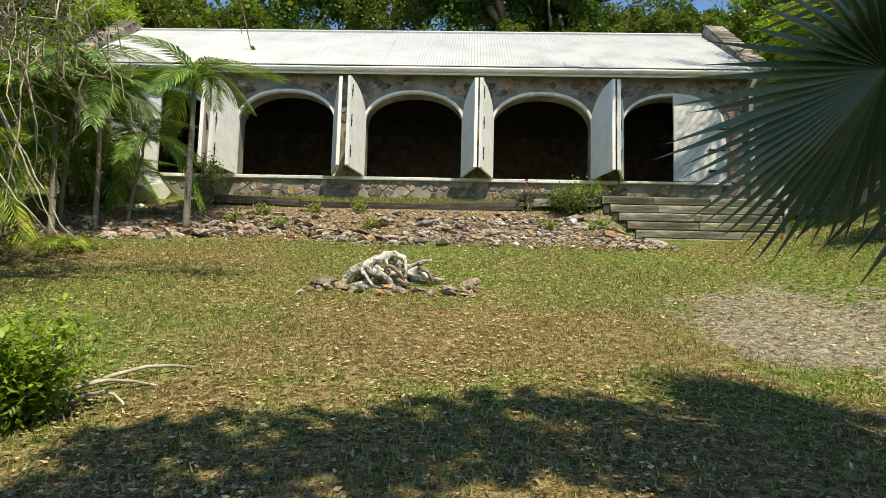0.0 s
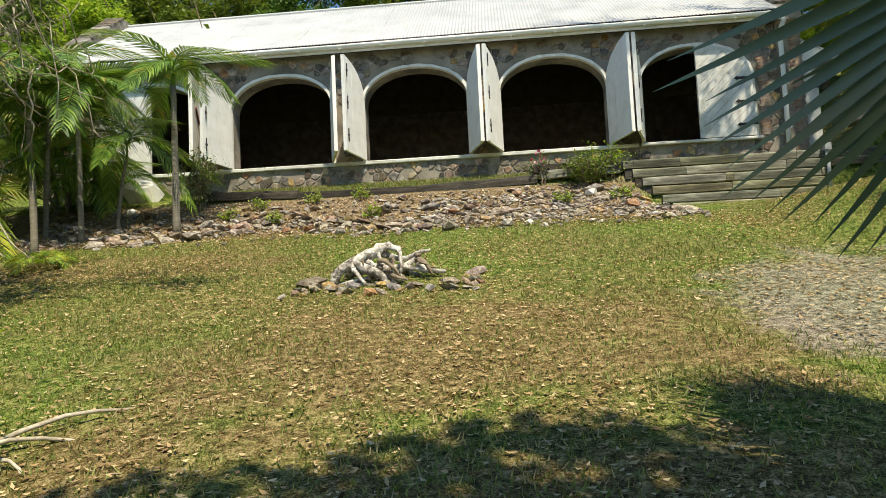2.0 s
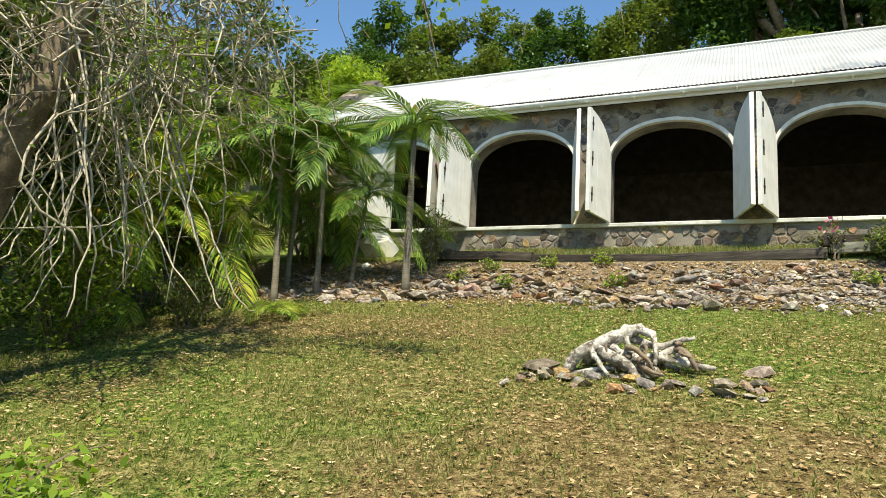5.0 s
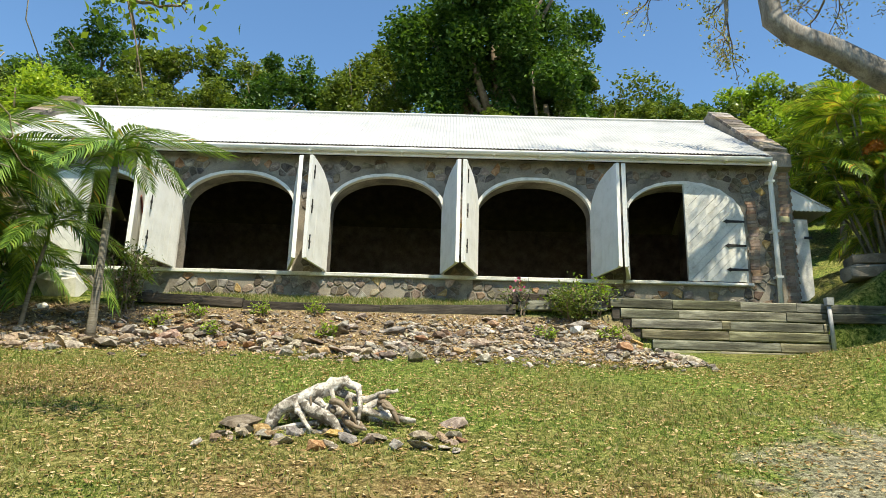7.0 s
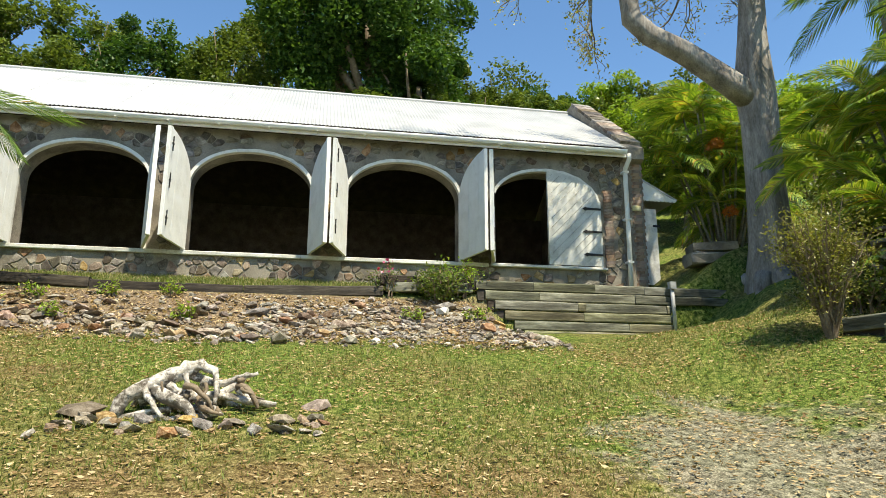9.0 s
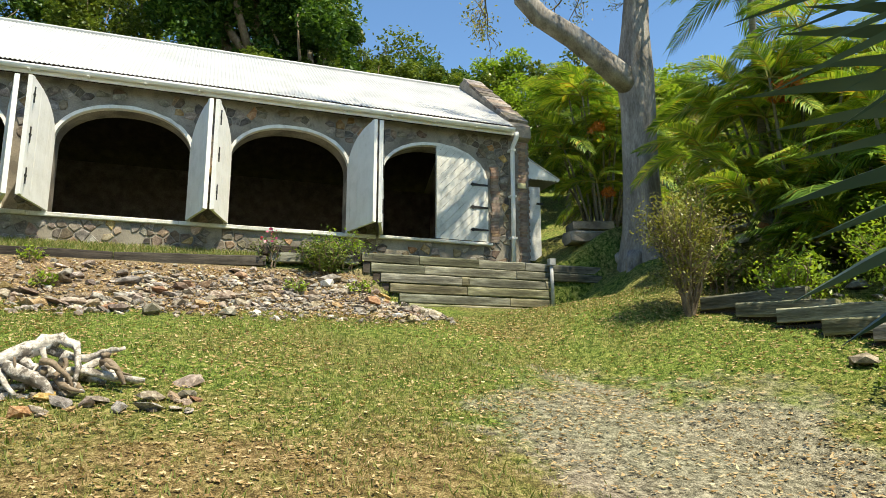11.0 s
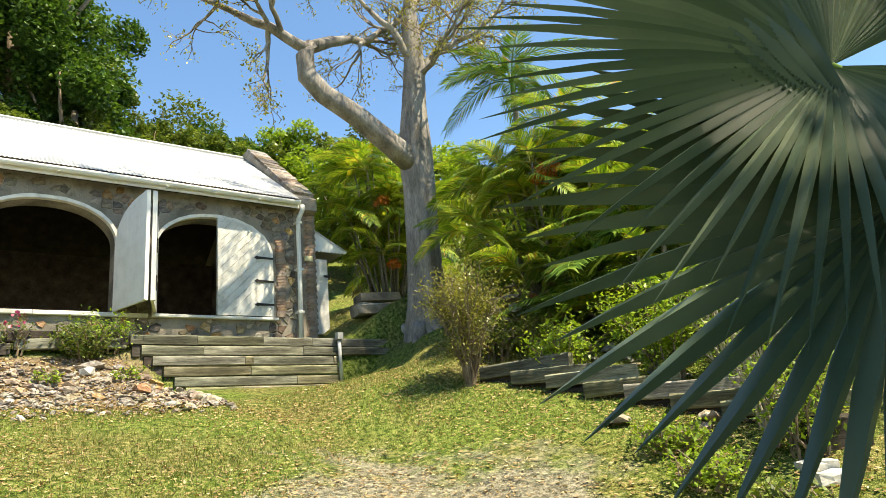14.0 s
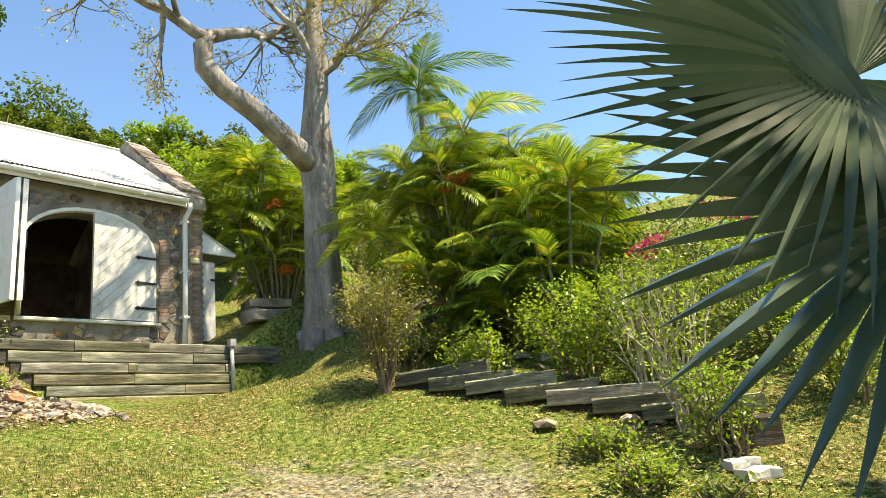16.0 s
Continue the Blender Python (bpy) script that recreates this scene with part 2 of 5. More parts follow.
BLADE = foliage("grass_blade", (0.07, 0.1, 0.015), (0.15, 0.19, 0.035), (0.3, 0.3, 0.09), 0.3, 0.6, dry=(0.36, 0.3, 0.14), dry_share=0.25)
HILL_LEAF = foliage("hill_leaf", (0.035, 0.062, 0.012), (0.11, 0.155, 0.028), (0.25, 0.3, 0.06), 0.3)
DARK_LEAF = foliage("dark_tree_leaf", (0.018, 0.048, 0.01), (0.06, 0.125, 0.022), (0.17, 0.27, 0.05), 0.28, 0.5)
OLIVE_LEAF = foliage("olive_leaf", (0.09, 0.095, 0.02), (0.22, 0.22, 0.05), (0.42, 0.38, 0.12), 0.35)
BRIGHT_LEAF = foliage("bright_leaf", (0.075, 0.135, 0.014), (0.22, 0.33, 0.035), (0.42, 0.5, 0.07), 0.4)
YOUNG_LEAF = foliage("young_yellow_leaf", (0.15, 0.15, 0.03), (0.27, 0.26, 0.06), (0.4, 0.36, 0.1), 0.4)
PALM_LEAF = foliage("palm_leaflet", (0.03, 0.075, 0.012), (0.12, 0.22, 0.03), (0.34, 0.46, 0.07), 0.26, 0.36, dry=(0.42, 0.27, 0.05), dry_share=0.03)
GOLD_LEAF = foliage("golden_palm_leaflet", (0.045, 0.11, 0.014), (0.21, 0.33, 0.036), (0.62, 0.6, 0.09), 0.32, 0.34, dry=(0.5, 0.3, 0.05), dry_share=0.05)
FLOWER = foliage("magenta_bract", (0.32, 0.03, 0.1), (0.48, 0.06, 0.18), (0.6, 0.2, 0.32), 0.35)
ORANGE = foliage("orange_fruit", (0.42, 0.1, 0.015), (0.6, 0.19, 0.03), (0.66, 0.3, 0.06), 0.2)


def fan_material():
    # the palest tone paints in highlights on the dark blue-green blades
    m = foliage("fan_palm_blade", (0.024, 0.045, 0.028), (0.07, 0.105, 0.062), (0.3, 0.335, 0.22), 0.12, 0.3, dry=(0.34, 0.2, 0.05), dry_share=0.07)
    m.node_tree.nodes["Principled BSDF"].inputs["Specular IOR Level"].default_value = 0.5
    return m


FAN = fan_material()


# ---- mesh helpers ----
def put(name, verts, faces, material, parent=None, label="", smooth=False):
    me = bpy.data.meshes.new(name)
    me.from_pydata(verts, [], faces)
    me.materials.append(material)
    if smooth:
        me.polygons.foreach_set("use_smooth", [True] * len(me.polygons))
    ob = new(name, me)
    if parent is not None:
        ob.parent = parent
    if label:
        ob["label"] = label
    return ob


def put_quads(name, verts, quads, material, parent=None, label=""):
    """Fast: verts (n,3) and quads (m,4) as arrays."""
    me = bpy.data.meshes.new(name)
    me.vertices.add(len(verts))
    me.vertices.foreach_set("co", np.asarray(verts, np.float32).ravel())
    me.loops.add(quads.size)
    me.loops.foreach_set("vertex_index", quads.astype(np.int32).ravel())
    me.polygons.add(len(quads))
    me.polygons.foreach_set("loop_start", np.arange(0, quads.size, 4, dtype=np.int32))
    me.update(calc_edges=True)
    me.materials.append(material)
    ob = new(name, me)
    if parent is not None:
        ob.parent = parent
    if label:
        ob["label"] = label
    return ob


def thing(name, loc, label, category, group="", kind=""):
    ob = new(name)
    ob.location = loc
    return tagged(ob, label, category, group, kind)


class Shape:
    """Gathers verts and faces of one mesh."""

    def __init__(self):
        self.v, self.f = [], []

    def add(self, verts, faces):
        n = len(self.v)
        self.v += [tuple(p) for p in verts]
        self.f += [tuple(i + n for i in f) for f in faces]
        return self

    def box(self, a, b, wob=0.0, cut=0.0, rng=random):
        (x0, y0, z0), (x1, y1, z1) = a, b
        if cut:
            # long box along x with chamfered long edges
            ring = [(y0 + cut, z0), (y1 - cut, z0), (y1, z0 + cut), (y1, z1 - cut), (y1 - cut, z1), (y0 + cut, z1), (y0, z1 - cut), (y0, z0 + cut)]
            vs = [(x, y + rng.uniform(-wob, wob), z + rng.uniform(-wob, wob)) for x in (x0, (2 * x0 + x1) / 3, (x0 + 2 * x1) / 3, x1) for y, z in ring]
            fs = [(i * 8 + k, i * 8 + (k + 1) % 8, i * 8 + 8 + (k + 1) % 8, i * 8 + 8 + k) for i in range(3) for k in range(8)]
            return self.add(vs, fs + [tuple(range(7, -1, -1)), tuple(range(24, 32))])
        vs = [(x + rng.uniform(-wob, wob), y + rng.uniform(-wob, wob), z + rng.uniform(-wob, wob)) for x in (x0, x1) for y in (y0, y1) for z in (z0, z1)]
        return self.add(vs, [(0, 1, 3, 2), (4, 6, 7, 5), (0, 4, 5, 1), (2, 3, 7, 6), (0, 2, 6, 4), (1, 5, 7, 3)])

    def tube(self, path, radii, sides=7, wob=0.0, cap=True, rng=random, flute=0.0):
        path = [Vector(p) for p in path]
        up = Vector((0.31, 0.17, 0.93))
        vs, n = [], len(path)
        for i, p in enumerate(path):
            d = (path[min(i + 1, n - 1)] - path[max(i - 1, 0)]).normalized()
            a = d.cross(up)
            if a.length < 0.05:
                a = d.cross(Vector((1, 0, 0)))
            a.normalize()
            b = d.cross(a)
            for k in range(sides):
                an = 2 * math.pi * k / sides
                r = radii[i] * (1 + rng.uniform(-wob, wob) + flute * math.cos(5 * an + 0.5 * i) + 0.6 * flute * math.cos(3 * an - 0.3 * i))
                vs.append(p + (a * math.cos(an) + b * math.sin(an)) * r)
        fs = [(i * sides + k, i * sides + (k + 1) % sides, (i + 1) * sides + (k + 1) % sides, (i + 1) * sides + k) for i in range(n - 1) for k in range(sides)]
        if cap:
            fs += [tuple(range(sides - 1, -1, -1)), tuple(range((n - 1) * sides, n * sides))]
        return self.add(vs, fs)

    def put(self, name, material, parent=None, label="", smooth=False):
        return put(name, self.v, self.f, material, parent, label, smooth)


def bend_path(a, b, sag, n=6, wob=0.0, rng=random):
    """Points from a to b, pushed by sag (a vector) in the middle, with a little wander."""
    a, b, sag = Vector(a), Vector(b), Vector(sag)
    out = []
    for i in range(n + 1):
        t = i / n
        p = a.lerp(b, t) + sag * (4 * t * (1 - t))
        if 0 < i < n:
            p += Vector((rng.uniform(-wob, wob), rng.uniform(-wob, wob), rng.uniform(-wob, wob)))
        out.append(p)
    return out


def leaves(name, pts, size, material, parent, seed, aspect=0.5, droop=0.0, label="", flat=0.0):
    """Many small folded leaves, one at each point."""
    g = np.random.default_rng(seed)
    n = len(pts)
    pts = np.asarray(pts, float)
    d = g.normal(size=(n, 3))
    d[:, 2] = d[:, 2] * (1 - flat) - droop
    d /= np.linalg.norm(d, axis=1)[:, None] + 1e-9
    w = np.cross(d, g.normal(size=(n, 3)))
    if flat:
        w = np.cross(d, np.array([0, 0, 1.0]) + g.normal(size=(n, 3)) * 0.35)
    w /= np.linalg.norm(w, axis=1)[:, None] + 1e-9
    nn = np.cross(d, w)
    s = (size * g.uniform(0.6, 1.35, n))[:, None]
    base, tip = pts - d * s * 0.5, pts + d * s * 0.5 - nn * s * 0.08
    l, r = pts + w * s * aspect * 0.5 + nn * s * 0.08, pts - w * s * aspect * 0.5 + nn * s * 0.08
    v = np.stack([base, l, tip, r], 1).reshape(-1, 3)
    return put_quads(name, v, np.arange(4 * n).reshape(-1, 4), material, parent, label)


def clump_points(center, radii, n, g, shell=0.55, lumps=9, low=-1.0):
    """Leaf places in an uneven crown made of many lumps, thick near its outside."""
    center, radii = np.asarray(center, float), np.asarray(radii, float)
    c = g.normal(size=(lumps, 3))
    c /= np.linalg.norm(c, axis=1)[:, None]
    c[:, 2] = np.maximum(c[:, 2], low)
    c *= g.uniform(0.35, 0.85, lumps)[:, None]
    rr = g.uniform(0.2, 0.42, lumps) * (14 / max(lumps, 14)) ** 0.3
    k = g.integers(0, lumps, n)
    d = g.normal(size=(n, 3))
    d /= np.linalg.norm(d, axis=1)[:, None]
    rad = rr[k] * (shell + (1 - shell) * g.uniform(0, 1, n)) * (1 + 0.12 * g.normal(size=n) * (g.uniform(size=n) < 0.3))
    return center + (c[k] + d * rad[:, None]) * radii


# ---- the lie of the land ----
def steps(v, rows):
    if v >= rows[0][0]:
        return rows[0][1]
    for (a, za), (b, zb) in zip(rows, rows[1:]):
        if v >= b:
            return za + (zb - za) * (a - v) / (a - b)
    return rows[-1][1]


def ease(a, b, v):
    t = min(max((v - a) / (b - a), 0), 1)
    return t * t * (3 - 2 * t)


BANK = [(0.0, -0.52), (-1.85, -0.97), (-2.1, -1.16), (-3.2, -1.68), (-4.2, -2.07), (-7.4, -2.98), (-9.65, -3.56), (-13.6, -4.45), (-18, -5.3), (-40, -9), (-400, -40)]
FOOT = [(-2.0, -1.62), (-4.2, -2.06), (-7.4, -2.95), (-9.65, -3.54), (-13.6, -4.45), (-18, -5.3), (-40, -9), (-400, -40)]


def land(x, y):
    if y > 0:
        z = -0.52
    else:
        z = steps(y, BANK)
        foot = steps(y, FOOT)
        if x > -2.4:
            k = ease(-2.3, -1.5, x)
            z = z + (foot - z) * k if y < -2.02 else z + (-0.8 - z) * k
    rise = 0.28 * max(x + 0.8, 0) if x < 2.2 else 0.84 + 0.3 * min(x - 2.2, 30)
    near, far = ease(-2.02, -5.5, y), ease(1.5, 3.1, x)
    rise *= near + (1 - near) * far
    rise -= 0.25 * far * ease(-3.5, -2, y)
    z += rise * (1 if y < 0 else 1)
    back = max(y - 7.0, 0)
    z += (0.95 - 0.45 * ease(1, 7, x)) * min(back, 15) + 0.25 * min(max(back - 15, 0), 30)
    left = max(-15.5 - x, 0)
    z += 0.16 * min(left, 30)
    return z


def on_land(x, y, dz=0.0):
    return (x, y, land(x, y) + dz)


def ground_sheet():
    def axis(lo, hi, step, far, k):
        near = list(np.arange(lo, hi + 1e-6, step))
        out, d = [], step
        v = lo
        while v > -far:
            d *= k
            v -= d
            out.insert(0, v)
        v, d = hi, step
        up = []
        while v < far:
            d *= k
            v += d
            up.append(v)
        return out + near + up
    xs, ys = axis(-15, 5, 0.14, 420, 1.22), axis(-17, -2.3, 0.14, 420, 1.22)
    ys = [v for v in ys if v < -2.29] + [-2.12, -2.06, -2.0, -1.85] + list(np.arange(-1.6, 7.1, 0.4)) + [8 * 1.25 ** i for i in range(18)]
    verts = []
    for yv in ys:
        for xv in xs:
            b = noise.noise(Vector((xv * 1.7, yv * 1.7, 0))) * 0.03 + noise.noise(Vector((xv * 6, yv * 6, 3))) * 0.012
            verts.append((xv, yv, land(xv, yv) + (b if yv < -2.1 else b * 0.4)))
    nx = len(xs)
    faces = [(j * nx + i, j * nx + i + 1, (j + 1) * nx + i + 1, (j + 1) * nx + i) for j in range(len(ys) - 1) for i in range(nx - 1)]
    ob = put("ground", verts, faces, LAWN, smooth=True)
    tagged(ob, "sloping lawn of thin grass with dry leaf litter", "ground", kind="structure")
    return ob


ground_sheet()


# ---- the stone building ----
X0, X1, DEPTH, TOP = -14.9, 2.2, 5.96, 2.52
CENTRES = [-12.28, -9.22, -6.13, -3.07, 0.0]
HALF, SPRING, RISE = 1.17, 1.34, 0.74
BASE = -1.15


def arch_z(dx, half=HALF, rise=RISE):
    return SPRING + rise * max(1 - abs(dx / half) ** 2.15, 0) ** 0.5


def in_opening(x, z, pad=0.0):
    for c in CENTRES:
        dx = abs(x - c)
        if dx < HALF + pad and 0.0 < z < arch_z(min(dx, HALF + pad) * HALF / (HALF + pad)) + pad:
            return True
    return False


def front_wall():
    s = Shape()
    cuts = [X0, X1]
    for c in CENTRES:
        cuts += [c + HALF * math.cos(math.pi * k / 24) for k in range(25)]
    cuts = sorted(set(round(v, 4) for v in cuts))
    for a, b in zip(cuts, cuts[1:]):
        mid = (a + b) / 2
        c = min(CENTRES, key=lambda q: abs(q - mid))
        if abs(mid - c) < HALF:
            za, zb = arch_z(a - c), arch_z(b - c)
            s.box((a, 0, BASE), (b, 0.5, 0))
            vs = [(a, 0, za), (a, 0.5, za), (b, 0, zb), (b, 0.5, zb), (a, 0, TOP), (a, 0.5, TOP), (b, 0, TOP), (b, 0.5, TOP)]
            s.add(vs, [(0, 2, 6, 4), (1, 5, 7, 3), (0, 1, 3, 2), (4, 6, 7, 5)])
        else:
            s.box((a, 0, BASE), (b, 0.5, TOP))
    wall = s.put("wall_south", MORTAR)
    return tagged(wall, "old rubble stone front wall with five wide arches", "wall", kind="structure")


wall_south = front_wall()


def gable(name, x0, x1, label):
    """End wall with a stepped-up parapet that follows the roof."""
    s = Shape()
    ridge = 5.02
    prof = [(-0.02, BASE), (DEPTH, BASE), (DEPTH, 3.0), (DEPTH / 2 + 0.25, ridge), (DEPTH / 2 - 0.25, ridge), (-0.02, 2.86), (-0.2, 2.72), (-0.2, 2.45), (-0.02, 2.4)]
    n = len(prof)
    s.add([(x0, y, z) for y, z in prof] + [(x1, y, z) for y, z in prof],
          [tuple(range(n)), tuple(range(2 * n - 1, n - 1, -1))] + [(i, i + n, (i + 1) % n + n, (i + 1) % n) for i in range(n)])
    return tagged(s.put(name, MORTAR), label, "wall", kind="structure")


wall_east = gable("wall_east", X1 - 0.46, X1 + 0.03, "stone gable wall with weathered coping above the roof")
wall_west = gable("wall_west", X0 - 0.03, X0 + 0.42, "stone gable wall at the far end behind palms")
# rear wall, ledge and floor share the stone with the room's shade painted in
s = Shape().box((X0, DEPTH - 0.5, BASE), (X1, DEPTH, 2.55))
tagged(s.put("wall_north", INSIDE), "rubble stone rear wall inside the shed, coloured dark for its shade", "wall", kind="structure")
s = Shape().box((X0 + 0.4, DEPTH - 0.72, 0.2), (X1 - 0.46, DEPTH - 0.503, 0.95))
tagged(s.put("ledge", INSIDE), "low stone ledge along the rear wall, coloured dark for its shade", "ledge", kind="structure")
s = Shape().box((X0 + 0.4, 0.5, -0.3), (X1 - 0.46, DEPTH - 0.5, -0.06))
tagged(s.put("floor", INSIDE), "earthen floor inside the shed, coloured dark for its shade", "floor", kind="structure")

# limewashed bands round the arches
for c in CENTRES:
    s = Shape()
    outer, inner, front = 0.06, -0.004, -0.03
    path = [(-1, 0.0)] + [(-1, SPRING * k / 3) for k in (1, 2)] + [(math.cos(math.pi * (1 - k / 28)), None) for k in range(29)] + [(1, SPRING * k / 3) for k in (2, 1)] + [(1, 0.0)]
    rows = []
    for u, z in path:
        def point(off):
            if z is not None:
                return (c + u * (HALF + off), z)
            return (c + u * (HALF + off), SPRING + (RISE + off) * max(1 - abs(u) ** 2.15, 0) ** 0.5)
        (xo, zo), (xi, zi) = point(outer), point(inner)
        j = random.uniform(-0.008, 0.008)
        rows.append([(xi, 0.1, zi), (xi, front, zi), (xo + j, front, zo + j), (xo + j, 0.004, zo + j)])
    vs = [p for r in rows for p in r]
    s.add(vs, [(4 * i + k, 4 * i + k + 1, 4 * i + 5 + k, 4 * i + 4 + k) for i in range(len(rows) - 1) for k in range(3)] + [(0, 1, 2, 3), tuple(4 * len(rows) - 4 + k for k in (3, 2, 1, 0))])
    s.put("arch_band", LIMEWASH, wall_south, "limewashed band round an arch")

# painted sill ledge, in lengths
sill = thing("sill", (0, 0, 0), "worn white-painted timber sill along the front wall", "sill", kind="structure")
ends = [X0 + 0.9, -11.9, -9.6, -7.6, -5.1, -3.2, -1.3]
for a, b in zip(ends, ends[1:]):
    Shape().box((a + 0.004, -0.07, -0.085), (b - 0.004, -0.004, -0.005), 0.004, 0.012).put("board", OLD_WHITE, sill)
Shape().box((-1.25, -0.1, -0.07), (1.3, -0.004, -0.006), 0.004, 0.012).put("board", OLD_WHITE, sill)

# roof: corrugated sheets, white; boards beneath, with the shade there in their colour
EAVE_Y, EAVE_Z, RIDGE_Y, RIDGE_Z = -0.36, 2.64, 2.98, 4.9
roof = thing("roof", (0, 0, 0), "white painted corrugated metal roof with a grey stained end", "roof", kind="structure")


def sheet(xa, xb, ya, za, yb, zb, period=0.076, amp=0.011):
    n = int((xb - xa) / period * 8)
    vs = []
    for i in range(n + 1):
        xv = xa + (xb - xa) * i / n
        w = amp * math.sin(2 * math.pi * xv / period)
        for t in (0, 0.5, 1):
            vs.append((xv, ya + (yb - ya) * t, za + (zb - za) * t + w))
        vs.append((xv, ya, za + w - 0.012))
    fs = []
    for i in range(n):
        a, b = 4 * i, 4 * i + 4
        fs += [(a, b, b + 1, a + 1), (a + 1, b + 1, b + 2, a + 2), (a + 3, b + 3, b, a)]
    return vs, fs


w = 1.9
xa = X0 + 0.42
while xa < X1 - 0.47:
    xb = min(xa + w, X1 - 0.46)
    vs, fs = sheet(xa, xb - 0.002, EAVE_Y, EAVE_Z, RIDGE_Y, RIDGE_Z)
    put("roof_sheet", vs, fs, TIN, roof, smooth=True)
    xa = xb
vs, fs = sheet(X0 + 0.42, X1 - 0.46, DEPTH + 0.36, EAVE_Z, RIDGE_Y, RIDGE_Z)
put("roof_sheet_back", vs, fs, TIN, roof, smooth=True)
s = Shape().tube([(X0 + 0.42, RIDGE_Y, RIDGE_Z + 0.0), (X1 - 0.46, RIDGE_Y, RIDGE_Z + 0.0)], [0.06, 0.06], 8)
s.put("ridge_cap", TIN, roof)
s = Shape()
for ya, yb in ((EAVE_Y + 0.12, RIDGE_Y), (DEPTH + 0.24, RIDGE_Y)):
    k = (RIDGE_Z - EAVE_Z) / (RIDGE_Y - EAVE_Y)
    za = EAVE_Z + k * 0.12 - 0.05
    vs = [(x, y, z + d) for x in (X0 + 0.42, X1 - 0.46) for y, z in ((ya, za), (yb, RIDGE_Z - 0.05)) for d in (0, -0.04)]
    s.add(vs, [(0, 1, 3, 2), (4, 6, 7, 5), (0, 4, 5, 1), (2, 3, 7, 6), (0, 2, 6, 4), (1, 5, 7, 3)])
tagged(s.put("ceiling", ROOF_WOOD), "boarded underside of the roof, coloured dark for the shade there", "ceiling", kind="structure")

# fascia, gutter, downpipe
s = Shape().box((X0 + 0.1, -0.28, 2.44), (X1 - 0.44, -0.24, 2.6), 0.003, 0.006)
tagged(s.put("fascia", WHITE_PAINT), "white painted fascia board under the eaves", "fascia", kind="structure")
s = Shape()
g_in, g_out = [], []
for k in range(11):
    an = math.pi * k / 10
    g_out.append((-0.345 - 0.065 * math.cos(an), 2.575 - 0.085 * math.sin(an)))
    g_in.append((-0.345 - 0.058 * math.cos(an), 2.577 - 0.077 * math.sin(an)))
prof = g_out + g_in[::-1]
n = len(prof)
xs_g = [X0 + 0.05 + (X1 - 0.5 - X0) * k / 12 for k in range(13)]
vs = [(x, y, z + random.uniform(-0.006, 0.006)) for x in xs_g for y, z in prof]
s.add(vs, [(i * n + k, i * n + (k + 1) % n, i * n + n + (k + 1) % n, i * n + n + k) for i in range(12) for k in range(n)])
gut = thing("gutter", (0, 0, 0), "white half-round gutter along the eaves", "gutter", kind="structure")
s.put("channel", WHITE_PAINT, gut, smooth=True)
for k in range(18):
    xg = X0 + 0.5 + k * 0.95
    if xg < X1 - 0.5:
        Shape().box((xg, -0.415, 2.47), (xg + 0.03, -0.27, 2.485)).put("bracket", WHITE_PAINT, gut)
dp = thing("downpipe", (1.79, -0.14, 0), "white painted downpipe fixed to the corner of the front wall", "downpipe", kind="structure")
Shape().tube([(0.02, -0.2, 2.5), (0.02, -0.19, 2.38), (0, -0.02, 2.22), (0, 0, 2.1), (0, 0, 1.0), (-0.01, 0, -0.76)], [0.05] * 6, 12).put("pipe", WHITE_PAINT, dp, smooth=True)
for zz in (2.12, 1.05, 0.1):
    Shape().box((-0.065, -0.055, zz), (0.065, 0.14, zz + 0.045)).put("clip", WHITE_PAINT, dp)


def clip_half(poly, nx, nz, d):
    """The part of a convex outline where x * nx + z * nz <= d."""
    out = []
    for (ax, az), (bx, bz) in zip(poly, poly[1:] + poly[:1]):
        da, db = ax * nx + az * nz - d, bx * nx + bz * nz - d
        if da <= 0:
            out.append((ax, az))
        if (da < 0) != (db < 0):
            t = da / (da - db)
            out.append((ax + (bx - ax) * t, az + (bz - az) * t))
    return out


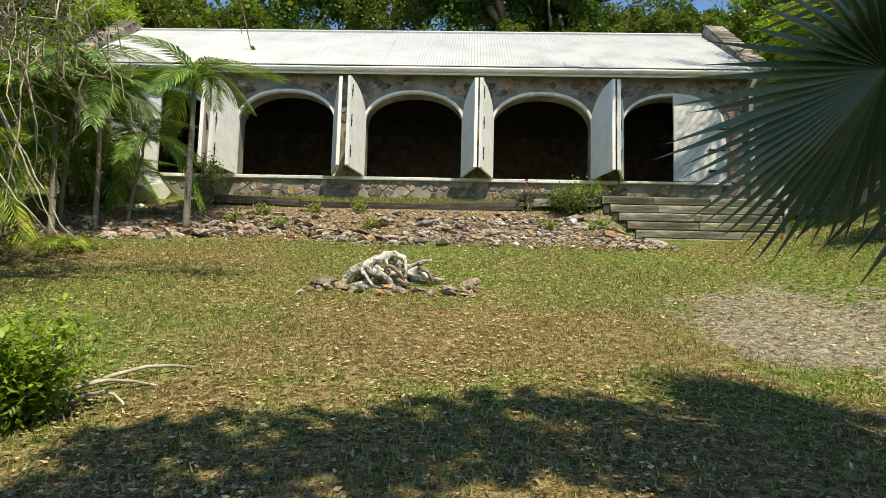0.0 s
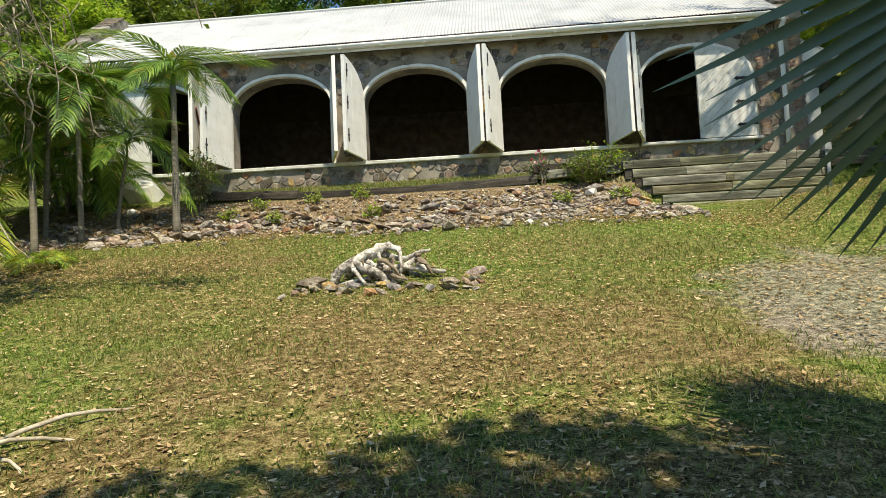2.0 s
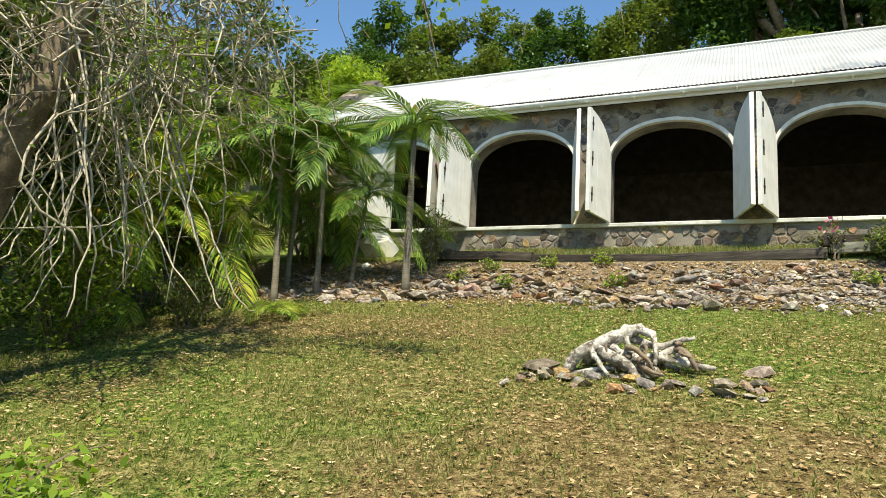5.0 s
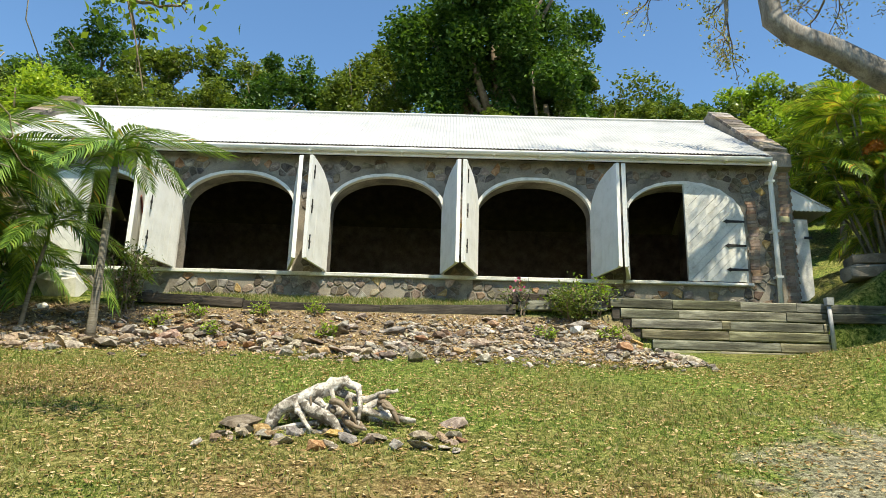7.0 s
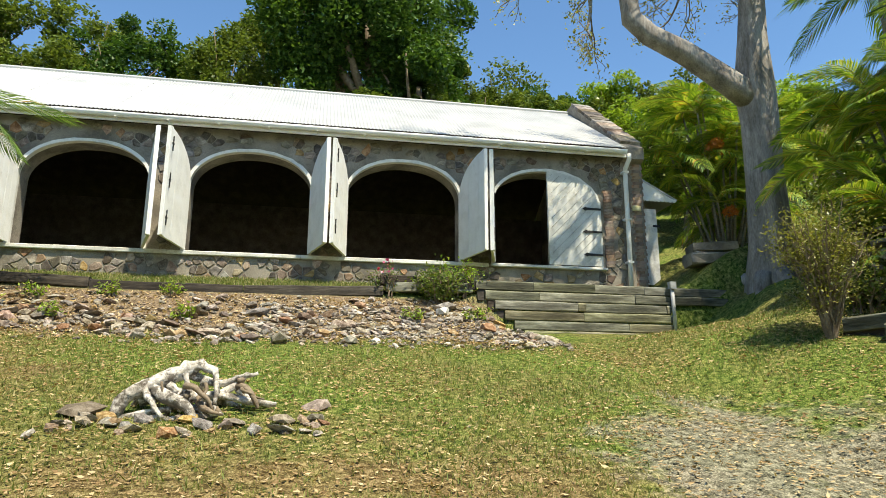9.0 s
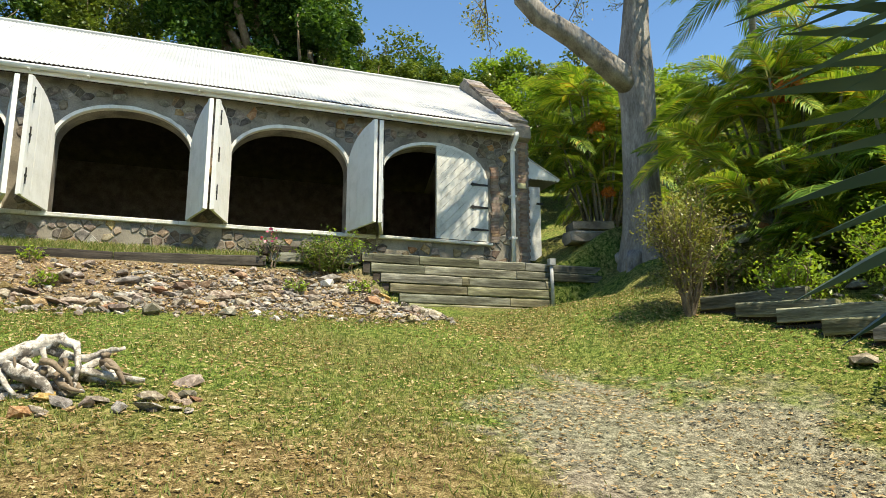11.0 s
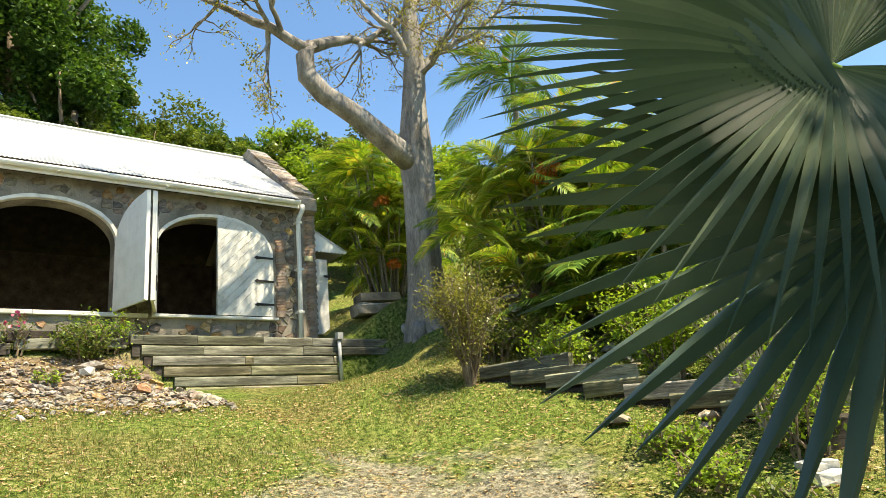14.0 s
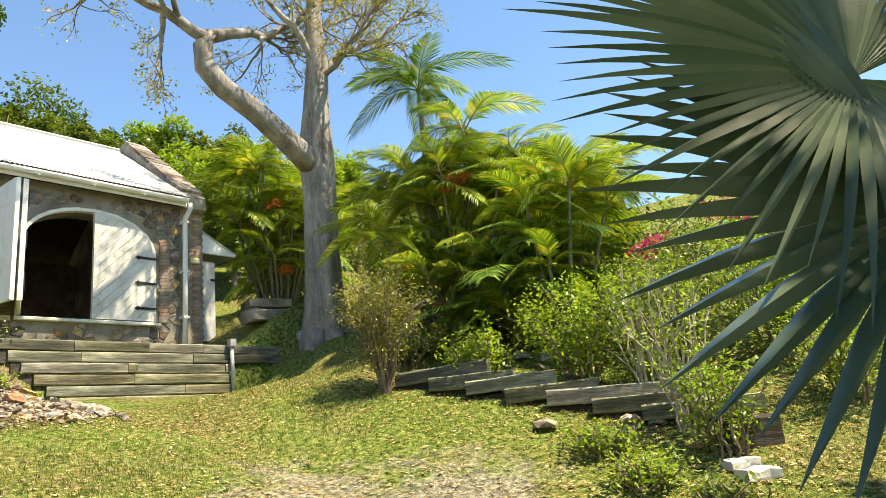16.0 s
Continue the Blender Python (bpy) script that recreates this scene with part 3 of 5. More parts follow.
def door_leaf(name, side, shade, slant=False):
    """One shutter leaf: hinge edge at the origin, running along +x, arched top; side +1: free edge to +x. Planks on ledges."""
    root = new(name)
    n, wid, th = 8, HALF - 0.015, 0.05

    def top(u):
        return arch_z(HALF * (1 - u / wid)) - 0.015
    if slant:
        outline = [(side * u, z) for u, z in [(0.0, 0.015), (wid, 0.015)] + [(wid * (1 - k / 16), top(wid * (1 - k / 16))) for k in range(17)]]
        r = math.sqrt(0.5)
        step = 0.135
        for k in range(-10, 24):
            board = clip_half(outline, side * r, r, (k + 1) * step - 0.005)
            board = clip_half(board, -side * r, -r, -k * step) if len(board) > 2 else board
            if len(board) > 2:
                m, d = len(board), random.uniform(-0.003, 0.003)
                Shape().add([(x, -th / 2 + d, z) for x, z in board] + [(x, th / 2, z) for x, z in board],
                            [tuple(range(m)), tuple(range(2 * m - 1, m - 1, -1))] + [(q, (q + 1) % m, (q + 1) % m + m, q + m) for q in range(m)]).put("plank", shade, root)
        n = 0
    for i in range(n):
        a, b = wid * i / n, wid * (i + 1) / n - 0.004
        s = Shape()
        cols = [a, (a + b) / 2, b]
        vs = []
        for u in cols:
            for yv in (-th / 2, th / 2):
                vs += [(side * u, yv, 0.015), (side * u, yv, top(u))]
        d = random.uniform(-0.0015, 0.0015)
        vs = [(x, y + d, z) for x, y, z in vs]
        fs = []
        for c in (0, 4):
            fs += [(c, c + 4, c + 5, c + 1), (c + 2, c + 3, c + 7, c + 6), (c, c + 2, c + 6, c + 4), (c + 1, c + 5, c + 7, c + 3)]
        fs += [(0, 1, 3, 2), (8, 10, 11, 9)]
        s.add(vs, fs).put("plank", shade, root)
    # raised edge strip at the free edge
    s = Shape()
    s.box((min(side * (wid - 0.09), side * wid), th / 2 + 0.001, 0.02), (max(side * (wid - 0.09), side * wid), th / 2 + 0.026, top(wid) - 0.01))
    s.put("edge_strip", WHITE_PAINT, root)
    return root


def strap_hinges(root, side, outward):
    """Black spear-ended straps on the face seen when the leaf is shut."""
    for zz in (0.26, 0.76, 1.27):
        pts = [(0.0, -0.02), (0.34, -0.028), (0.36, -0.045), (0.43, 0.0), (0.36, 0.045), (0.34, 0.028), (0.0, 0.02)]
        s = Shape()
        y0, y1 = outward * 0.03, outward * 0.042
        n = len(pts)
        s.add([(side * (u - 0.04), y0, zz + v) for u, v in pts] + [(side * (u - 0.04), y1, zz + v) for u, v in pts],
              [tuple(range(n)), tuple(range(2 * n - 1, n - 1, -1))] + [(i, (i + 1) % n, (i + 1) % n + n, i + n) for i in range(n)])
        s.put("strap_hinge", IRON, root, "black iron strap hinge")


def latch_bar(root, side):
    s = Shape()
    ca, sa = math.cos(radians(33)), math.sin(radians(33))
    pts = [(-0.24, -0.035), (0.24, -0.035), (0.24, 0.035), (-0.24, 0.035)]
    vs = [(side * (0.62 + u * ca - v * sa), y, 1.12 + u * sa + v * ca) for y in (-0.032, -0.055) for u, v in pts]
    s.add(vs, [(0, 1, 2, 3), (7, 6, 5, 4), (0, 4, 5, 1), (1, 5, 6, 2), (2, 6, 7, 3), (3, 7, 4, 0)])
    s.put("bar", RUST, root, "dark reddish wooden turn bar")


def bolt(root, side):
    for zz in (0.35, 1.05, 1.75):
        Shape().tube([(side * 1.05, 0.062, zz - 0.14), (side * 1.05, 0.062, zz + 0.14)], [0.012, 0.012], 6).put("bolt", IRON, root, "black iron bolt")
        Shape().box((side * 1.05 - 0.03, 0.052, zz - 0.02), (side * 1.05 + 0.03, 0.07, zz + 0.02)).put("staple", IRON, root)


# free-edge spots of the open leaves between neighbouring arches: (tip of the leaf from the arch before, tip of the leaf from the arch after)
TIPS = [(-10.82, -10.6), (-7.7, -7.52), (-4.64, -4.555), (-1.6, -1.51)]
num = 0
for k, (ta, tb) in enumerate(TIPS):
    for side, hx, tx in ((-1, CENTRES[k] + HALF, ta), (1, CENTRES[k + 1] - HALF, tb)):
        num += 1
        root = door_leaf("shutter_door", side, WHITE_PAINT)
        if side == -1:
            latch_bar(root, side)
        else:
            bolt(root, side)
        dy = -math.sqrt(max((HALF - 0.02) ** 2 - (tx - hx) ** 2, 0.1))
        turn = math.degrees(math.atan2(dy * side, (tx - hx) * side))
        root.matrix_basis = pose(hx, -0.03, 0, 0, 0, turn)
        tagged(root, "white arched plank shutter standing open from its stone pier", "door", "open shutters")
for c, side in ((CENTRES[4], -1), (CENTRES[0], 1)):
    root = door_leaf("shutter_door", side, OLD_WHITE, True)
    strap_hinges(root, side, -1)
    root.matrix_basis = pose(c - side * (HALF - 0.005), -0.06, 0, 0, 0, 0)
    tagged(root, "white arched plank shutter standing closed with black strap hinges", "door", "closed shutters")

# side canopy and side shutter on the gable
can = thing("door_canopy", (X1 + 0.03, 0.03, 0), "small white canopy with scalloped edge on the gable wall", "canopy")
vs = [(0, 0, 2.1), (0.85, 0, 1.64), (0.85, 1.5, 1.64), (0, 1.5, 2.1)]
put("canopy_roof", vs + [(x, y, z - 0.035) for x, y, z in vs], [(0, 1, 2, 3), (7, 6, 5, 4), (0, 4, 5, 1), (1, 5, 6, 2), (2, 6, 7, 3), (3, 7, 4, 0)], TIN, can)
put("end_panel", [(0, 0.02, 2.08), (0.82, 0.02, 1.64), (0, 0.02, 1.64), (0, 0.05, 2.08), (0.82, 0.05, 1.64), (0, 0.05, 1.64)], [(0, 2, 1), (3, 4, 5), (0, 1, 4, 3), (1, 2, 5, 4), (2, 0, 3, 5)], WHITE_PAINT, can)
s = Shape()
pts = [(0.0, 1.64)]
for i in range(9):
    for q in range(7):
        pts.append((0.092 * i + 0.092 * q / 6, 1.6 - 0.035 * math.sin(math.pi * q / 6)))
pts.append((0.83, 1.64))
n = len(pts)
s.add([(x, 0.0, z) for x, z in pts] + [(x, 0.018, z) for x, z in pts], [tuple(range(n)), tuple(range(2 * n - 1, n - 1, -1))] + [(i, (i + 1) % n, (i + 1) % n + n, i + n) for i in range(n)])
s.put("scalloped_edge", WHITE_PAINT, can, "scalloped white edging")
s = Shape().box((2.25, 0.12, -0.3), (2.6, 0.17, 1.42), 0.003)
shut = s.put("side_shutter", OLD_WHITE)
tagged(shut, "white side shutter standing open beside the gable", "shutter")
Shape().box((2.5, 0.105, 1.0), (2.66, 0.118, 1.05)).put("hinge", IRON, shut, "black hinge")
s = Shape().box((1.96, -0.06, 1.3), (2.16, -0.004, 1.42), 0.003, 0.01)
tagged(s.put("light_box", surface("yellowed_plastic", (0.4, 0.36, 0.2), (0.55, 0.5, 0.28), (0.62, 0.58, 0.36), 6, 40, 0.5, 0.1)), "small yellowed box fixed to the gable wall", "fixture")


# ---- retaining wall of old sleepers ----
def beam(xa, xb, y, z, h, d, material, parent, rot=0.0):
    s = Shape().box((-(xb - xa) / 2, -d / 2, -h / 2), ((xb - xa) / 2, d / 2, h / 2), 0.006, 0.014)
    ob = s.put("sleeper", material, parent)
    ob.matrix_basis = pose((xa + xb) / 2, y, z, 0, 0, rot)
    return ob


rw = thing("retaining_wall", (0, 0, 0), "retaining wall of grey weathered timber sleepers in six courses", "retaining wall", kind="structure")
H = 0.172
for i in range(6):
    z = -0.75 - H / 2 - i * H
    xa, xe = -2.05 + i * 0.17, (2.75 if i < 2 else 1.55 + 0.02 * i)
    splits = [[-1.0, 0.15, 1.1], [-0.9, 0.9], [-0.2, -0.05, 1.5], [-0.1, 1.55], [0.75], [-0.25]][i]
    pts = [xa] + [p for p in splits if xa + 0.1 < p < xe] + [xe]
    for a, b in zip(pts, pts[1:]):
        beam(a + 0.003, b - 0.003, -1.98 - 0.012 * i + random.uniform(-0.012, 0.012), z, H - 0.016, 0.16, TIMBER, rw)
    # short ends of the beams that run back into the bank
    s = Shape().box((xa - 0.13, -2.05, z - H / 2), (xa - 0.01, -1.4, z + H / 2), 0.012)
    s.put("tie_beam", DARK_TIMBER, rw)
# added dark sheets that imitate the shade in the gaps between and below courses
Shape().box((-1.2, -1.9, -1.72), (1.5, -1.84, -0.8)).put("backing_board", DARK_TIMBER, rw)
Shape().box((1.9, -1.97, -1.3), (2.7, -1.9, -1.05)).put("backing_board", DARK_TIMBER, rw)
post = thing("pipe_post", (1.62, -2.13, 0), "grey pipe post with a square cap against the sleepers", "post")
Shape().tube([(0, 0, -1.6), (-0.02, 0, -0.78)], [0.035, 0.035], 10).put("pipe", PIPE, post, smooth=True)
Shape().box((-0.075, -0.06, -0.8), (0.04, 0.05, -0.67), 0.002).put("cap", PIPE, post)

edge = thing("terrace_edging", (0, 0, 0), "low edging of dark weathered sleepers along the terrace", "edging", kind="structure")
for a, b, z, r, m in ((-10.15, -8.3, -0.98, -3.5, DARK_TIMBER), (-8.28, -5.95, -1.06, -0.6, DARK_TIMBER), (-5.93, -3.65, -1.03, 3.6, DARK_TIMBER), (-3.6, -2.1, -0.9, 2.5, TIMBER), (-3.7, -2.2, -0.8, 0.5, DARK_TIMBER)):
    ob = beam(a, b, -1.95, z, 0.17, 0.18, m, edge)
    ob.matrix_basis = ob.matrix_basis @ pose(0, 0, 0, 0, -r / 2, 0)


# ---- rubble bank, rocks and the heap of driftwood ----
def rock_mesh(seed, material, flat=0.6):
    g = random.Random(seed)
    bm = bmesh.new()
    bmesh.ops.create_icosphere(bm, subdivisions=1, radius=0.5)
    sx, sy, sz = g.uniform(0.75, 1.25), g.uniform(0.6, 1.0), flat * g.uniform(0.6, 1.2)
    planes = [Vector((g.gauss(0, 1), g.gauss(0, 1), g.gauss(0, 1))).normalized() for _ in range(5)]
    for v in bm.verts:
        for p in planes:
            over = v.co.dot(p) - 0.3
            if over > 0:
                v.co -= p * over
        v.co += Vector((g.uniform(-1, 1), g.uniform(-1, 1), g.uniform(-1, 1))) * 0.05
        v.co = Vector((v.co.x * sx, v.co.y * sy, v.co.z * sz))
    me = bpy.data.meshes.new("rock")
    bm.to_mesh(me)
    bm.free()
    me.materials.append(material)
    return me


ROCKS = [rock_mesh(k, RUBBLE, 0.6 if k % 3 == 0 else 0.38) for k in range(14)] + [rock_mesh(40 + k, WARM_STONE) for k in range(5)]


def lay_rock(name, x, y, size, parent=None, me=None, sink=0.15, g=random, label="", tilt=25):
    ob = new(name, me or g.choice(ROCKS))
    ob.matrix_basis = Matrix.LocRotScale((x, y, land(x, y) + size * (0.28 - sink)), Euler((radians(g.uniform(-tilt, tilt)), radians(g.uniform(-tilt, tilt)), g.uniform(0, 6.28))), (size, size, size))
    if parent is not None:
        ob.parent = parent
    return ob


g = random.Random(5)
bank = thing("rubble_bank", (0, 0, 0), "bank of loose grey and reddish rubble below the terrace", "rubble", kind="structure")


def bank_spot():
    while True:
        x = g.uniform(-12.8, -1.2)
        y = -4.2 + abs(g.gauss(0, 0.75)) + 0.25 * math.sin(x * 1.3)
        if x > -5.5:
            y = g.uniform(-4.05, -2.5) if g.random() < 0.7 else y
        if -4.4 < y < -2.2 and not (x > -1.7 and y > -2.6):
            return x, y


for k in range(290):
    x, y = bank_spot()
    lay_rock("stone", x, y, g.uniform(0.15, 0.34) * (1.25 if g.random() < 0.15 else 1), bank, g=g)
v_all, f_all = [], []
for k in range(5200):
    x, y = bank_spot()
    if g.random() < 0.3:
        y = g.uniform(-4.6, -2.15)
    if x < -5.6 and g.random() < (0.5 if x > -8 else 0.72):
        continue
    me = g.choice(ROCKS)
    sz = g.uniform(0.04, 0.16)
    m = Matrix.LocRotScale((x, y, land(x, y) + sz * 0.12), Euler((g.uniform(-.5, .5), g.uniform(-.5, .5), g.uniform(0, 6.28))), (sz, sz, sz))
    n = len(v_all)
    v_all += [tuple(m @ v.co) for v in me.vertices]
    f_all += [tuple(i + n for i in p.vertices) for p in me.polygons]
tagged(put("small_rubble", v_all, f_all, RUBBLE, bank), kind="stuff")
for x, y, s, me, lab in ((-5.2, -4.4, 0.42, ROCKS[3], "flat grey rock lying at the foot of the bank"), (-4.3, -4.3, 0.3, ROCKS[6], "dark grey rock lying on the lawn's edge"), (-9.5, -4.1, 0.55, ROCKS[8], "rounded grey rock at the foot of the bank"),
                         (-1.75, -3.7, 0.34, ROCKS[1], "grey rock beside the sleeper wall"), (1.15, -8.85, 0.42, ROCKS[4], "grey flat rock by the garden sleepers")):
    tagged(lay_rock("rock", x, y, s, None, me, g=g, tilt=10), lab, "rock")
PALES = [rock_mesh(80 + k, PALE_ROCK) for k in range(3)]
for x, y, s in ((-3.95, -4.25, 0.2), (-2.0, -4.2, 0.22), (-2.75, -2.75, 0.34), (-11.5, -2.3, 0.3)):
    tagged(lay_rock("pale_rock", x, y, s, None, g.choice(PALES), g=g, tilt=12), "pale whitish rock lying on the ground", "rock", "pale rocks")
b = lay_rock("boulder", -11.7, -1.55, 1.0, None, rock_mesh(93, LIMEWASH, 0.75), 0.05, g)
tagged(b, "pale lichen-covered boulder in front of the front wall", "boulder")

heap = thing("driftwood_heap", (0, 0, 0), "heap of bleached twisted roots and branches on the lawn", "driftwood")


def hp(px, py, dy=0.0):
    return (-5.68 + (px - 620) * 0.0055, -7.4 + dy, -2.57 - (py - 678) * 0.0049)


for pts, rad in (
    ([hp(505, 768, -.12), hp(520, 735, -.1), hp(555, 715, -.02), hp(590, 692, .05), hp(620, 682, .05), hp(640, 692, 0), hp(648, 715, -.1), hp(648, 748, -.2)], [.06, .075, .085, .08, .06, .035, .028, .02]),
    ([hp(595, 690, .05), hp(625, 708, .1), hp(655, 712, .12), hp(680, 700, .1), hp(704, 694, .1)], [.05, .04, .035, .028, .02]),
    ([hp(575, 720, 0), hp(610, 735, -.02), hp(650, 732, 0), hp(695, 742, .02), hp(735, 747, 0)], [.06, .05, .04, .038, .025]),
    ([hp(560, 725, -.15), hp(590, 740, -.2), hp(615, 755, -.25), hp(628, 785, -.28)], [.06, .07, .06, .03]),
    ([hp(500, 775, -.1), hp(540, 765, -.15), hp(585, 755, -.15), hp(600, 735, -.1)], [.035, .032, .03, .02]),
    ([hp(640, 735, .1), hp(670, 715, .12), hp(690, 735, .1), hp(720, 750, .1)], [.05, .045, .04, .02]),
    ([hp(530, 745, .1), hp(580, 728, .15), hp(640, 740, .2), hp(680, 752, .2)], [.05, .05, .045, .03]),
    ([hp(560, 770, -.2), hp(600, 772, -.22), hp(640, 765, -.2)], [.03, .035, .02]),
    ([hp(600, 700, -.05), hp(612, 730, -.15), hp(600, 760, -.2)], [.03, .028, .02]),
    ([hp(545, 720, -.1), hp(560, 745, -.2), hp(580, 770, -.25)], [.035, .03, .02]),
):
    fine_path, fine_rad = [], []
    for i in range(len(pts) - 1):
        for q in range(3):
            t = q / 3
            fine_path.append(Vector(pts[i]).lerp(Vector(pts[i + 1]), t) + Vector((g.uniform(-1, 1), g.uniform(-1, 1), g.uniform(-1, 1))) * 0.008)
            fine_rad.append((rad[i] + (rad[i + 1] - rad[i]) * t) * g.uniform(0.85, 1.15))
    fine_path.append(Vector(pts[-1]))
    fine_rad.append(rad[-1])
    Shape().tube(fine_path, [0.85 * q for q in fine_rad], 8, 0.28, rng=g).put("branch", PALE_WOOD, heap, smooth=True)
for k in range(26):
    a = Vector((g.uniform(-6.1, -5.3), -7.5 + g.uniform(-0.2, 0.2), g.uniform(-2.95, -2.68)))
    e = a + Vector((g.uniform(-0.2, 0.3), g.uniform(-0.2, 0.2), g.uniform(-0.25, 0.0)))
    e.z = max(e.z, -2.99)
    r = g.uniform(0.01, 0.034)
    Shape().tube(bend_path(a, e, (g.uniform(-.06, .06), 0, g.uniform(-.05, .08)), 5, 0.015, g), [r, r, r * 0.9, r * 0.8, r * 0.6, r * 0.35], 5, 0.2, rng=g).put("root", BROWN_TWIG if k % 3 else PALE_WOOD, heap, smooth=True)
for k in range(44):
    lay_rock("heap_rock", -6.0 + g.uniform(-0.75, 1.35), -7.75 + g.uniform(-0.35, 0.2), g.uniform(0.08, 0.24), None, g=g)
    tagged(scene.collection.objects[-1], "angular grey rock lying beside the driftwood", "rock", "rocks round the driftwood")
tagged(lay_rock("heap_rock", -6.55, -7.5, 0.42, None, ROCKS[2], g=g), "angular grey rock lying beside the driftwood", "rock", "rocks round the driftwood")
tagged(lay_rock("heap_rock", -4.7, -7.3, 0.3, None, ROCKS[5], g=g), "angular grey rock lying beside the driftwood", "rock", "rocks round the driftwood")


# ---- palms ----
def pinnate(seed, length, leaflets, width, material, arch=0.55, hang=0.5):
    """One feather frond as two meshes: rachis, leaflets. It starts at the origin, goes out along +x and bends down."""
    g = random.Random(seed)
    spine = []
    n = 14
    for i in range(n + 1):
        t = i / n
        spine.append(Vector((length * (t - 0.18 * arch * t * t), 0.04 * length * math.sin(t * 3 + seed), length * (0.34 * t - arch * t * t * 0.85))))
    st = Shape()
    st.tube(spine, [0.016 * (1 - 0.8 * i / n) * (length / 1.4) + 0.002 for i in range(n + 1)], 5)
    vs, fs = [], []
    for k in range(leaflets):
        t = 0.13 + 0.87 * (k + 0.5) / leaflets
        f = t * n
        i = min(int(f), n - 1)
        p = spine[i].lerp(spine[i + 1], f - i)
        d = (spine[i + 1] - spine[i]).normalized()
        side_len = width * (math.sin(math.pi * (0.12 + 0.8 * t)) ** 0.7) * g.uniform(0.85, 1.12)
        for sgn in (1, -1):
            out = (Vector((0, sgn, 0)) * g.uniform(0.75, 1.0) + d * (0.45 + 0.7 * t) + Vector((0, 0, 0.28))).normalized()
            w = d.cross(out).cross(out).normalized() * (0.006 + 0.0105 * length / 1.4)
            a = p
            m = p + out * side_len * 0.55 - Vector((0, 0, hang * 0.12 * side_len))
            e = p + out * side_len * 0.95 - Vector((0, 0, hang * side_len * g.uniform(0.45, 0.75)))
            q = len(vs)
            vs += [a - w * 0.4, a + w * 0.4, m + w, m - w, e]
            fs += [(q, q + 1, q + 2, q + 3), (q + 3, q + 2, q + 4)]
    a = bpy.data.meshes.new("rachis")
    a.from_pydata(st.v, [], st.f)
    a.materials.append(YOUNG_LEAF if material is GOLD_LEAF else PALM_LEAF)
    b = bpy.data.meshes.new("leaflets")
    b.from_pydata([tuple(v) for v in vs], [], fs)
    b.materials.append(material)
    return a, b


FEATHER = [pinnate(k, 1.6, 38, 0.52, PALM_LEAF, 0.95 + 0.16 * k, 0.8 + 0.14 * k) for k in range(4)]
DROOPING = [pinnate(60 + k, 1.45, 40, 0.5, PALM_LEAF, 1.25 + 0.22 * k, 0.9 + 0.1 * k) for k in range(4)]
GOLDEN = [pinnate(20 + k, 1.6, 36, 0.56, GOLD_LEAF, 0.75 + 0.18 * k, 0.6 + 0.16 * k) for k in range(4)]


def palm_crown(root, at, fronds, kinds, size, g, up=(15, 75)):
    for k in range(fronds):
        a, b = g.choice(kinds)
        el = up[0] + (up[1] - up[0]) * (k + 0.5) / fronds
        m = pose(*at, 0, 0, 137.5 * k + g.uniform(-20, 20)) @ pose(0, 0, 0, g.uniform(-15, 15), -el + 18, 0) @ Matrix.Scale(size * g.uniform(0.8, 1.15), 4)
        fr = new("frond", a)
        fr.parent = root
        fr.matrix_basis = m
        lf = new("leaflet", b)
        lf.parent = fr
        lf["kind"] = "stuff"


def palm(x, y, height, lean, fronds, size, kinds, seed, label, group="", radius=0.06):
    g = random.Random(seed)
    z = land(x, y)
    root = thing("palm_tree", (x, y, z), label, "palm", group)
    top = Vector((lean[0], lean[1], height))
    path = bend_path((0, 0, -0.1), top, (lean[0] * -0.12, 0, 0), 9)
    Shape().tube(path, [radius * (1.35 if i == 0 else 1.05 - 0.035 * i) for i in range(10)], 10, 0.05, rng=g).put("trunk", PALM_BARK, root, smooth=True)
    Shape().tube([top - Vector((0, 0, 0.05)), top + Vector((0, 0, 0.3))], [radius * 0.7, radius * 0.45], 9).put("crownshaft", PALM_LEAF, root, "green crownshaft", True)
    palm_crown(root, top + Vector((0, 0, 0.22)), fronds, kinds, size, g, (32, 88))
    return root


def areca(x, y, stems, height, spread, size, kinds, seed, label, fronds=7):
    """A clump of many thin canes with feather fronds."""
    g = random.Random(seed)
    root = thing("areca_clump", (x, y, land(x, y)), label, "palm", "clumping palms")
    for k in range(stems):
        an, r = k * 2.4, spread * math.sqrt((k + 0.5) / stems)
        h = height * g.uniform(0.12, 1.0) * (1 - 0.25 * r / spread)
        foot = (0.35 * r * math.cos(an), 0.35 * r * math.sin(an), -0.15)
        top = Vector((r * math.cos(an), r * math.sin(an), h))
        Shape().tube(bend_path(foot, top, (0, 0, 0.1), 5), [0.035, 0.033, 0.03, 0.028, 0.025, 0.022], 6).put("cane", PALM_BARK, root, smooth=True)
        palm_crown(root, top, fronds, kinds, size * g.uniform(0.75, 1.1), g, (12, 88))
    return root


